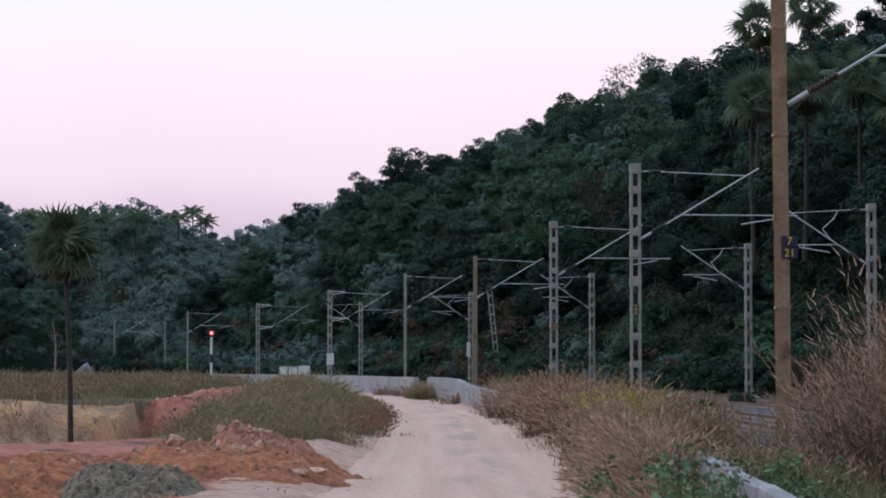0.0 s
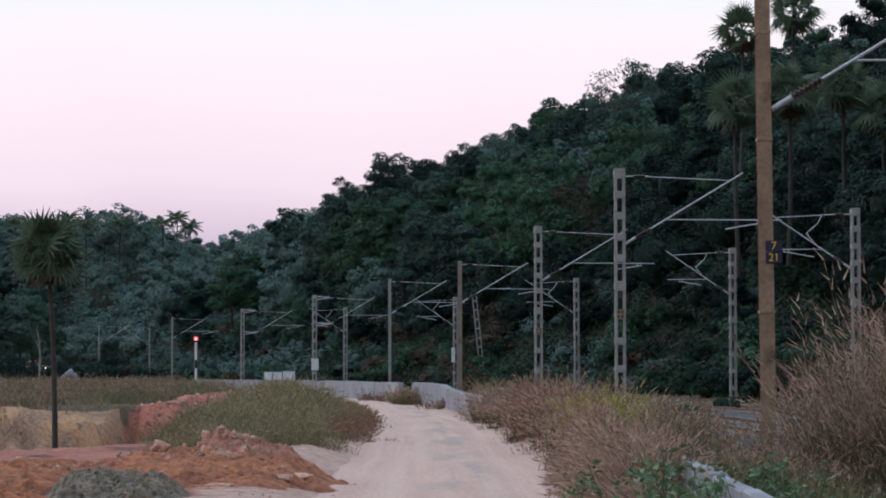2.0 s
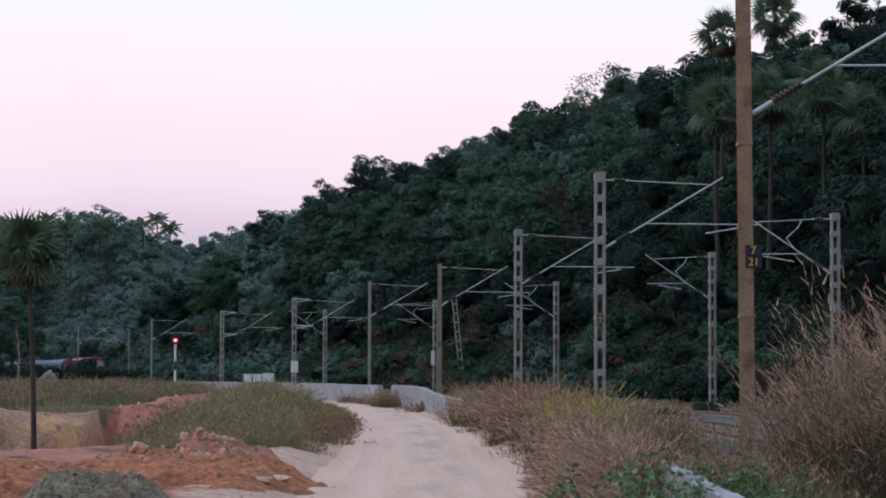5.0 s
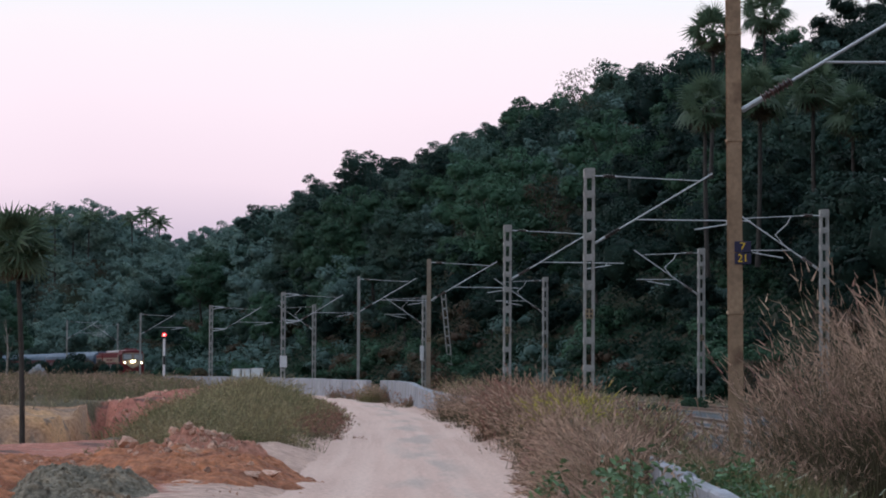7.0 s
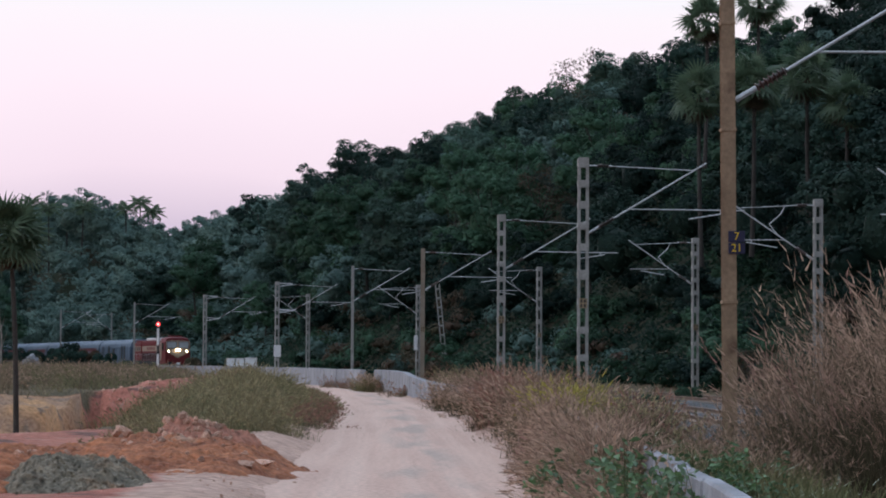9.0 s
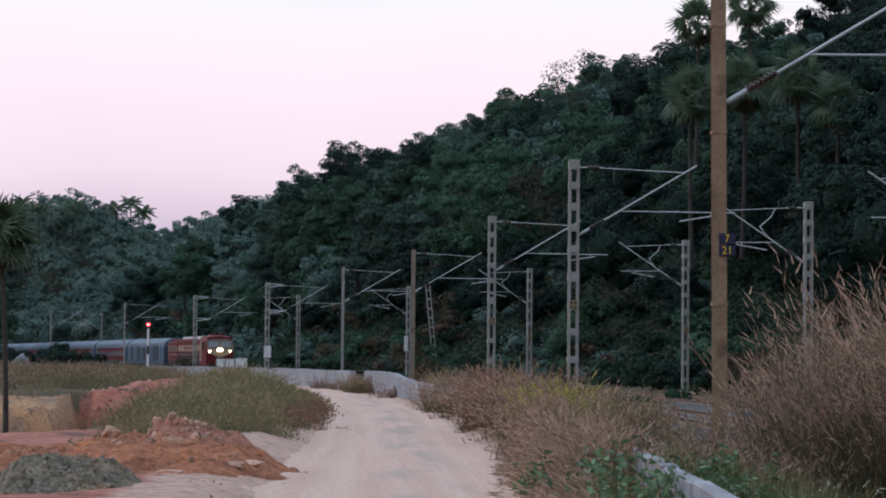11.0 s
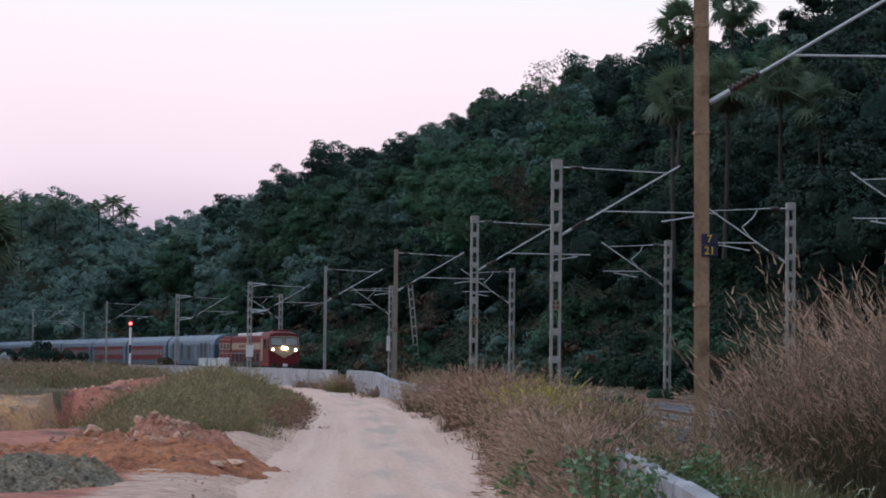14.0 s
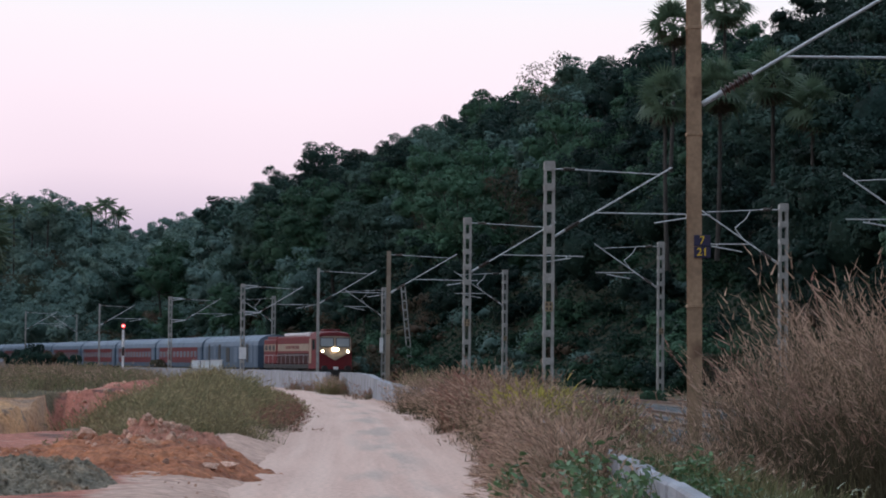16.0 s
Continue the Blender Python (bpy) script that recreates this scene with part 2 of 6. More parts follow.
M["glass"] = material("glass", (0.03, 0.035, 0.04), 0.08, fine=10, amount=0.1, bump=0, spec=0.7)
M["pane_light"] = material("pane_light", (0.26, 0.28, 0.30), 0.25, fine=10, amount=0.2, bump=0)


def ground_material():
    """Dry earth under grass, with the cut's red and yellow earth where the ground is broken open (attributes of the sheet)."""
    m = bpy.data.materials.new("ground_earth")
    m.use_nodes = True
    n, l = m.node_tree.nodes, m.node_tree.links
    b = n["Principled BSDF"]
    b.inputs["Roughness"].default_value = 0.95
    b.inputs["Specular IOR Level"].default_value = 0.2
    geo = n.new("ShaderNodeNewGeometry")

    def tex(s, lo, hi, detail=6.0):
        x = n.new("ShaderNodeTexNoise")
        x.inputs["Scale"].default_value, x.inputs["Detail"].default_value = s, detail
        l.new(geo.outputs["Position"], x.inputs["Vector"])
        y = n.new("ShaderNodeMapRange")
        y.inputs["From Min"].default_value, y.inputs["From Max"].default_value = lo, hi
        l.new(x.outputs["Fac"], y.inputs["Value"])
        return y.outputs["Result"], x.outputs["Fac"]

    def mix(fac, a, c):
        x = n.new("ShaderNodeMix")
        x.data_type = "RGBA"
        l.new(fac, x.inputs["Factor"])
        for sock, v in (("A", a), ("B", c)):
            if isinstance(v, tuple):
                x.inputs[sock].default_value = (*v, 1)
            else:
                l.new(v, x.inputs[sock])
        return x.outputs["Result"]

    def attr(name):
        x = n.new("ShaderNodeAttribute")
        x.attribute_name = name
        y = n.new("ShaderNodeMath")
        y.operation = "MULTIPLY_ADD"
        w = tex(0.9, 0.3, 0.7)[0]
        l.new(w, y.inputs[0])
        y.inputs[1].default_value = 0.5
        l.new(x.outputs["Fac"], y.inputs[2])
        z = n.new("ShaderNodeMapRange")
        z.inputs["From Min"].default_value, z.inputs["From Max"].default_value = 0.55, 0.85
        l.new(y.outputs[0], z.inputs["Value"])
        return z.outputs["Result"]

    soil = mix(tex(0.5, 0.35, 0.65)[0], (0.15, 0.11, 0.07), (0.10, 0.085, 0.05))
    lat = mix(tex(0.55, 0.35, 0.65)[0], (0.46, 0.195, 0.14), (0.33, 0.12, 0.09))
    lat = mix(tex(2.2, 0.58, 0.70)[0], lat, (0.42, 0.27, 0.21))
    lat = mix(tex(1.1, 0.60, 0.68)[0], lat, (0.16, 0.085, 0.07))
    yel = mix(tex(0.45, 0.4, 0.6)[0], (0.52, 0.30, 0.155), (0.36, 0.225, 0.15))
    yel = mix(tex(1.6, 0.57, 0.66)[0], yel, (0.26, 0.18, 0.13))
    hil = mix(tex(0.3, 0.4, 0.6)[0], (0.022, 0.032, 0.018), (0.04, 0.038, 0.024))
    col = mix(attr("laterite"), soil, lat)
    col = mix(attr("yellow"), col, yel)
    dus = mix(tex(0.6, 0.35, 0.65)[0], (0.57, 0.385, 0.31), (0.49, 0.32, 0.25))
    col = mix(attr("dusty"), col, dus)
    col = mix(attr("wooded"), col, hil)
    grain, raw = tex(7.0, 0.3, 0.7)
    gm = n.new("ShaderNodeMapRange")
    gm.inputs["To Min"].default_value, gm.inputs["To Max"].default_value = 0.7, 1.3
    l.new(grain, gm.inputs["Value"])
    v = n.new("ShaderNodeVectorMath")
    v.operation = "SCALE"
    l.new(col, v.inputs[0])
    l.new(gm.outputs["Result"], v.inputs["Scale"])
    l.new(v.outputs[0], b.inputs["Base Color"])
    bp = n.new("ShaderNodeBump")
    bp.inputs["Strength"].default_value, bp.inputs["Distance"].default_value = 0.9, 0.14
    l.new(raw, bp.inputs["Height"])
    l.new(bp.outputs[0], b.inputs["Normal"])
    return m


def road_material():
    """Pale pink dust, paler wheel tracks along the way, grey patches of old metalling in the middle."""
    m = bpy.data.materials.new("road_dust")
    m.use_nodes = True
    n, l = m.node_tree.nodes, m.node_tree.links
    b = n["Principled BSDF"]
    b.inputs["Roughness"].default_value = 0.95
    b.inputs["Specular IOR Level"].default_value = 0.2
    uv = n.new("ShaderNodeUVMap")
    sep = n.new("ShaderNodeSeparateXYZ")
    l.new(uv.outputs[0], sep.inputs[0])

    def math(op, a, c=None, d=None):
        x = n.new("ShaderNodeMath")
        x.operation = op
        for i, v in enumerate((a, c, d)):
            if v is None:
                continue
            if isinstance(v, (int, float)):
                x.inputs[i].default_value = v
            else:
                l.new(v, x.inputs[i])
        return x.outputs[0]

    def tex(sx, sy, detail=6.0):
        mp = n.new("ShaderNodeMapping")
        mp.inputs["Scale"].default_value = (sx, sy, 1)
        l.new(uv.outputs[0], mp.inputs["Vector"])
        x = n.new("ShaderNodeTexNoise")
        x.inputs["Scale"].default_value, x.inputs["Detail"].default_value = 1.0, detail
        l.new(mp.outputs[0], x.inputs["Vector"])
        return x.outputs["Fac"]

    def rng(v, lo, hi, a=0.0, c=1.0):
        x = n.new("ShaderNodeMapRange")
        x.inputs["From Min"].default_value, x.inputs["From Max"].default_value = lo, hi
        x.inputs["To Min"].default_value, x.inputs["To Max"].default_value = a, c
        l.new(v, x.inputs["Value"])
        return x.outputs["Result"]

    def mix(fac, a, c):
        x = n.new("ShaderNodeMix")
        x.data_type = "RGBA"
        l.new(fac, x.inputs["Factor"])
        for sock, v in (("A", a), ("B", c)):
            if isinstance(v, tuple):
                x.inputs[sock].default_value = (*v, 1)
            else:
                l.new(v, x.inputs[sock])
        return x.outputs["Result"]

    u = sep.outputs["X"]
    col = mix(rng(tex(0.7, 0.12), 0.35, 0.65), (0.62, 0.42, 0.34), (0.55, 0.365, 0.295))
    col = mix(rng(tex(3.5, 0.05), 0.40, 0.70), col, (0.66, 0.47, 0.385))
    mid = rng(math("ABSOLUTE", math("SUBTRACT", u, 0.25)), 0.2, 0.75, 1.0, 0.0)
    patch = math("MULTIPLY", mid, rng(tex(1.2, 0.14), 0.48, 0.60))
    col = mix(math("MULTIPLY", patch, 0.8), col, (0.42, 0.335, 0.285))
    edge = rng(math("ABSOLUTE", u), 1.3, 1.9)
    col = mix(math("MULTIPLY", edge, rng(tex(2.0, 0.6), 0.3, 0.7, 0.2, 0.9)), col, (0.50, 0.33, 0.26))
    g = tex(14, 9)
    v = n.new("ShaderNodeVectorMath")
    v.operation = "SCALE"
    l.new(col, v.inputs[0])
    l.new(rng(g, 0.3, 0.7, 0.82, 1.16), v.inputs["Scale"])
    l.new(v.outputs[0], b.inputs["Base Color"])
    bp = n.new("ShaderNodeBump")
    bp.inputs["Strength"].default_value, bp.inputs["Distance"].default_value = 0.35, 0.02
    l.new(g, bp.inputs["Height"])
    l.new(bp.outputs[0], b.inputs["Normal"])
    return m


M["ground"], M["road"] = ground_material(), road_material()

# ---------------------------------------------------------------- mesh helpers
rng = np.random.default_rng(7)


def np_mesh(name, V, F, mats, idx=None, smooth=False):
    """A mesh from arrays: V (n, 3), F (m, 3 or 4)."""
    V, F = np.asarray(V, np.float32), np.asarray(F, np.int32)
    me = bpy.data.meshes.new(name)
    me.vertices.add(len(V))
    me.vertices.foreach_set("co", V.ravel())
    me.loops.add(F.size)
    me.loops.foreach_set("vertex_index", F.ravel())
    me.polygons.add(len(F))
    me.polygons.foreach_set("loop_start", np.arange(0, F.size, F.shape[1], dtype=np.int32))
    for m in mats:
        me.materials.append(m)
    if idx is not None:
        me.polygons.foreach_set("material_index", np.asarray(idx, np.int32))
    if smooth:
        me.polygons.foreach_set("use_smooth", np.ones(len(F), bool))
    me.update(calc_edges=True)
    return me


def bm_mesh(name, bm, mat, smooth=False):
    me = bpy.data.meshes.new(name)
    bmesh.ops.recalc_face_normals(bm, faces=bm.faces)
    if smooth:
        for f in bm.faces:
            f.smooth = True
    bm.to_mesh(me)
    bm.free()
    me.materials.append(mat)
    return me


def part(name, geo, mat, parent, label=""):
    """Links a bmesh, or a finished mesh, as one object under a thing or a part."""
    me = geo if isinstance(geo, bpy.types.Mesh) else bm_mesh(name, geo, mat)
    ob = new(name, me)
    ob.parent = parent
    return tagged(ob, label)


def thing(name, label, category, group="", kind="", m=None):
    ob = new(name)
    ob.empty_display_size = 0.2
    if m is not None:
        ob.matrix_world = m
    return tagged(ob, label, category, group, kind)


def box(bm, x0, x1, y0, y1, z0, z1, bevel=0.0, m=None):
    r = bmesh.ops.create_cube(bm, size=1)
    vs = r["verts"]
    for v in vs:
        v.co = Vector((x0 + (v.co.x + 0.5) * (x1 - x0), y0 + (v.co.y + 0.5) * (y1 - y0), z0 + (v.co.z + 0.5) * (z1 - z0)))
    if m is not None:
        bmesh.ops.transform(bm, matrix=m, verts=vs)
    if bevel:
        es = {e for v in vs for e in v.link_edges}
        bmesh.ops.bevel(bm, geom=list(es), offset=bevel, segments=1, affect="EDGES")
    return bm


def tube(bm, a, b, r0, r1=None, seg=8):
    a, b = Vector(a), Vector(b)
    r1 = r0 if r1 is None else r1
    d = b - a
    m = Matrix.Translation((a + b) / 2) @ d.to_track_quat("Z", "Y").to_matrix().to_4x4()
    bmesh.ops.create_cone(bm, cap_ends=True, segments=seg, radius1=r0, radius2=r1, depth=d.length, matrix=m)
    return bm


def B():
    return bmesh.new()


def unit(a):
    return a / np.maximum(np.linalg.norm(a, axis=-1, keepdims=True), 1e-9)


def cards(C, L, W, D=None, fold=0.15, loose=0.5):
    """Leaf blades at the places C, of length L and width W, more or less facing D, a little folded."""
    n = len(C)
    N = unit(rng.normal(size=(n, 3))) if D is None else unit(D + loose * rng.normal(size=(n, 3)))
    A = unit(np.cross(N, rng.normal(size=(n, 3))))
    S = np.cross(A, N)
    L, W = np.broadcast_to(L, n)[:, None], np.broadcast_to(W, n)[:, None]
    V = np.stack([C - A * L / 2 - S * W * 0.25, C + S * W / 2 + N * W * fold, C + A * L / 2 - S * W * 0.25], 1)
    return V.reshape(-1, 3), np.arange(3 * n).reshape(n, 3)


def ribbons(P, A, L, W, droop, segs=4, taper=0.2, side=None):
    """Blades that start at P along A and bend over, as strips of quads."""
    n = len(P)
    A = unit(A)
    L, W, droop = (np.broadcast_to(x, n)[:, None] for x in (L, W, droop))
    S = unit(np.cross(A, rng.normal(size=(n, 3)))) if side is None else side
    out = unit(A * [1, 1, 0] + 1e-6)
    rows = []
    for k in range(segs + 1):
        u = k / segs
        c = P + A * L * u + (out * 0.6 - [0, 0, 0.75]) * droop * L * u * u
        w = W * (1 - (1 - taper) * u)
        rows += [c - S * w / 2, c + S * w / 2]
    V = np.stack(rows, 1).reshape(-1, 3)
    base = np.arange(n)[:, None] * (2 * segs + 2)
    F = np.concatenate([np.stack([base[:, 0] + 2 * k, base[:, 0] + 2 * k + 1, base[:, 0] + 2 * k + 3, base[:, 0] + 2 * k + 2], 1) for k in range(segs)])
    tip = P + A * L + (out * 0.6 - [0, 0, 0.75]) * droop * L
    way = unit(A + 2 * (out * 0.6 - [0, 0, 0.75]) * droop)
    return V, F, tip, way


def join(pieces):
    """Arrays (V, F, material index) joined into one."""
    Vs, Fs, Is, k = [], [], [], 0
    for V, F, i in pieces:
        Vs.append(V)
        Fs.append(F + k)
        Is.append(np.full(len(F), i))
        k += len(V)
    return np.concatenate(Vs), np.concatenate(Fs), np.concatenate(Is)


# ---------------------------------------------------------------- the plan: line, road, ground
R_LINE, X_LINE, Y_LINE, S_TAN = 600.0, 11.6, 75.0, 162.0


def line(s, off=0.0):
    """Place and heading of the double track's middle at s metres; off: to the hill's side."""
    if s < 0:
        a, x, y = 0.0, X_LINE, Y_LINE + s
    else:
        a = min(s, S_TAN) / R_LINE
        x, y = X_LINE - R_LINE * (1 - math.cos(a)), Y_LINE + R_LINE * math.sin(a)
        if s > S_TAN:
            x, y = x - (s - S_TAN) * math.sin(a), y + (s - S_TAN) * math.cos(a)
    return Vector((x + off * math.cos(a), y + off * math.sin(a), 0)), a


def beside(X, Y):
    """Distance from the track's middle, positive on the hill's side (arrays)."""
    X, Y = np.asarray(X, float), np.asarray(Y, float)
    aT = S_TAN / R_LINE
    u = X - X_LINE
    cx = X_LINE - R_LINE
    arc = np.hypot(X - cx, Y - Y_LINE) - R_LINE
    u = np.where(Y > Y_LINE, arc, u)
    xT, yT = cx + R_LINE * math.cos(aT), Y_LINE + R_LINE * math.sin(aT)
    dx, dy = X - xT, Y - yT
    far = -dx * math.sin(aT) + dy * math.cos(aT)
    return np.where(far > 0, dx * math.cos(aT) + dy * math.sin(aT), u)


ROAD = [(-8, 0.9, 1.9), (12, 0.45, 1.75), (32, 0.22, 1.6), (46, 0.26, 1.52), (78, 0.1, 1.65), (112, -1.15, 1.6), (133, -2.0, 1.5),
        (165, -4.7, 1.6), (200, -9.2, 1.7), (235, -17.0, 1.8), (300, -36, 1.8)]
WALL = [(9, 1.75), (17, 2.25), (30, 2.62), (45, 2.95), (62, 2.85), (80, 2.3), (100, 1.25), (112, 0.75), (124, 0.15), (148, -2.9), (185, -7.4), (205, -11.6), (228, -17.4), (245, -22)]
RY, RX, RW = (np.array([r[i] for r in ROAD], float) for i in range(3))
WY, WX = (np.array([w[i] for w in WALL], float) for i in range(2))


def smooth(x, a, b):
    t = np.clip((np.asarray(x, float) - a) / (b - a), 0, 1)
    return t * t * (3 - 2 * t)


def fbm(X, Y, scale, seed=0.0):
    """Cheap smooth relief between -1 and 1 from a few turned waves."""
    v = np.zeros(np.shape(X))
    amp = 1.0
    for k in range(5):
        a = 1.3 * k + seed
        q = 2 * math.pi / scale * 1.9 ** k
        v += amp * np.sin(q * (X * math.cos(a) + Y * math.sin(a)) + 2.1 * k + seed) * np.cos(q * (Y * math.cos(a * 1.7) - X * math.sin(a * 1.7)) * 0.8 + seed * 3)
        amp *= 0.55
    return v / 1.6


def hill(X, Y):
    """The wooded ridge behind the line, and the rise that closes the valley."""
    u = beside(X, Y)
    h = 0.70 * np.maximum(u - 11, 0)
    cap = 33 + 12 * smooth(X, -15, 20) - 8 * smooth(X, -25, -50)
    h = cap * (1 - np.exp(-h / cap * 1.15))
    back = np.clip(0.62 * (Y - 440), 0, 22 + 6 * smooth(X, -75, -100)) * smooth(-X, 10, 60) * np.maximum(smooth(np.abs(u), 7, 18), smooth(Y, 500, 540))
    h = np.maximum(h, back)
    return h + fbm(X, Y, 60) * 1.2 * smooth(h, 0, 6)


def pit(X, Y):
    """How deep the cut lies: 0 to 1."""
    east = -5.7 - 0.045 * (Y - 60) + fbm(X, Y, 9, 2.0) * 0.5
    gully = np.exp(-((X + 12.0) / 0.55) ** 2)
    north = 97 + 4.0 * smooth(X, -12.6, -11.6) + 7 * gully + fbm(X, Y, 7, 4.0) * 1.3 + fbm(X, Y * 0.15, 1.7, 1.0) * 0.9
    return smooth(east - X, 0, 2.6) * smooth(north - Y, 0, 4.2) * smooth(Y, 42, 47)


def land(X, Y):
    X, Y = np.asarray(X, float), np.asarray(Y, float)
    rx = np.interp(Y, RY, RX)
    u = beside(X, Y)
    z = 0.10 + fbm(X, Y, 23) * 0.10 + fbm(X, Y, 5, 1.0) * 0.05
    z = z + 0.30 * smooth(rx - X, 2.3, 4.6) * smooth(X + 5.7 + 0.045 * (Y - 60), 0, 2.4) * smooth(Y, 56, 70) * smooth(118 - Y, 0, 20)
    z = z + 0.20 * smooth(rx - X, 6, 14) * smooth(Y, 110, 130)
    z = z + 0.55 * np.exp(-((Y - 104) / 4.5) ** 2) * smooth(X, -12.3, -7.6) * smooth(rx - X, 3.0, 5.0) * (1 + 0.25 * fbm(X, Y, 2.3, 8.0))
    near = smooth(np.abs(X - rx), 2.2, 1.4)
    z = z * (1 - near) + near * (-0.13)
    p = pit(X, Y)
    z = z - 3.4 * p * (1 + 0.10 * fbm(X, Y, 7, 3.0)) + (0.26 * fbm(X, Y, 2.6, 6.0) - 0.22 * np.abs(fbm(X, Y * 0.5, 1.5, 2.0))) * smooth(p, 0.02, 0.3)
    cut = np.maximum(smooth(p, 0.02, 0.3), smooth(np.abs(Y - 104), 8, 3) * smooth(X, -12.4, -11) * smooth(rx - X, 3, 5))
    z = z + cut * (0.10 * fbm(X, Y, 1.3, 9.0) + 0.12 * fbm(X, Y, 3.1, 7.0))
    edge = smooth(-X, 12.2, 13.0) * smooth(np.abs(Y - 99), 7, 3)
    z = z + edge * (0.30 * fbm(X, Y * 0.6, 2.8, 5.0) + 0.14 * fbm(X, Y, 0.9, 2.0) - 0.55 * smooth(X, -17, -12.6))
    flat = smooth(np.abs(u), 8.5, 5.5)
    z = z * (1 - flat) - 0.55 * flat
    return z + hill(X, Y)


def build_ground():
    def steps(*runs):
        out = [runs[0][0]]
        for a, b, d in runs:
            out += list(np.linspace(a, b, max(1, round((b - a) / d)) + 1)[1:])
        return np.array(out)
    xs = steps((-3000, -600, 400), (-600, -120, 20), (-120, -30, 4), (-30, 8, 0.4), (8, 60, 2.5), (60, 200, 10), (200, 600, 50), (600, 3000, 400))
    ys = steps((-1500, -60, 240), (-60, 20, 4), (20, 130, 0.55), (130, 260, 2.5), (260, 620, 6), (620, 1200, 40), (1200, 3600, 400))
    X, Y = np.meshgrid(xs, ys)
    Z = land(X, Y)
    nx, ny = len(xs), len(ys)
    i = np.arange(nx * ny).reshape(ny, nx)
    F = np.stack([i[:-1, :-1], i[:-1, 1:], i[1:, 1:], i[1:, :-1]], -1).reshape(-1, 4)
    me = np_mesh("ground", np.stack([X, Y, Z], -1).reshape(-1, 3), F, [M["ground"]], smooth=True)
    p = pit(X, Y)
    rx = np.interp(Y, RY, RX)
    rim = np.maximum(smooth(p, 0.0005, 0.02), smooth(np.abs(Y - 100), 6, 3) * smooth(X, -7, -8) * (X < -7))
    yel = rim * smooth(X, -11.7, -12.5)
    grey = np.exp(-((X + 12.0) / 0.4) ** 2) * rim
    lat = np.maximum(rim, 0.8 * smooth(46 - Y, 0, 4) * smooth(rx - X, 1.5, 2.5) + 0.9 * smooth(np.abs(Y - 104), 9, 4) * smooth(X, -12.4, -11.4) * smooth(rx - X, 3, 5))
    dust = 0.85 * smooth(np.abs(X - rx + 0.3), 3.1, 1.9)
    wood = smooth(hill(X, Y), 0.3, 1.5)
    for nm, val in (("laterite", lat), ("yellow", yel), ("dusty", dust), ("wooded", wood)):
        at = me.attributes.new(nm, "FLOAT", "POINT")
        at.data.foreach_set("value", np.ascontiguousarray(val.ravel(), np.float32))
    return tagged(new("ground", me), "dry earth ground with a red and yellow laterite cut", "ground", kind="structure")


def build_road():
    ys = np.concatenate([np.arange(-8, 140, 0.7), np.arange(140, 296, 2.0)])
    us = np.array([-1.25, -1.08, -0.95, -0.8, -0.62, -0.45, -0.25, 0, 0.2, 0.4, 0.6, 0.78, 0.93, 1.06, 1.22])
    V, UV = [], []
    for y in ys:
        rx, rw = np.interp(y, RY, RX), np.interp(y, RY, RW)
        for u in us:
            wob = 0.06 * math.sin(y * 0.45 + 3 * u) + 0.03 * math.sin(y * 1.1 + u)
            x = rx + u * rw + wob * (abs(u) > 0.9)
            rut = -0.03 * (math.exp(-((u + 0.5) / 0.16) ** 2) + math.exp(-((u - 0.5) / 0.16) ** 2)) + 0.02 * math.exp(-(u / 0.2) ** 2)
            edge = max(0.0, abs(u) - 1.0)
            z = -0.085 + rut + 0.008 * math.sin(y * 1.7 + 5 * u) + 0.03 * edge / 0.25 - 0.12 * max(0.0, edge - 0.15) / 0.1
            V.append((x, y, z))
            UV.append((u * 1.55, y))
    nx, ny = len(us), len(ys)
    i = np.arange(nx * ny).reshape(ny, nx)
    F = np.stack([i[:-1, :-1], i[:-1, 1:], i[1:, 1:], i[1:, :-1]], -1).reshape(-1, 4)
    me = np_mesh("road", V, F, [M["road"]], smooth=True)
    uv = me.uv_layers.new(name="UVMap")
    uv.data.foreach_set("uv", np.array(UV, np.float32)[F.ravel()].ravel())
    return tagged(new("road", me), "pale pink dusty dirt road with worn grey patches", "road", kind="structure")


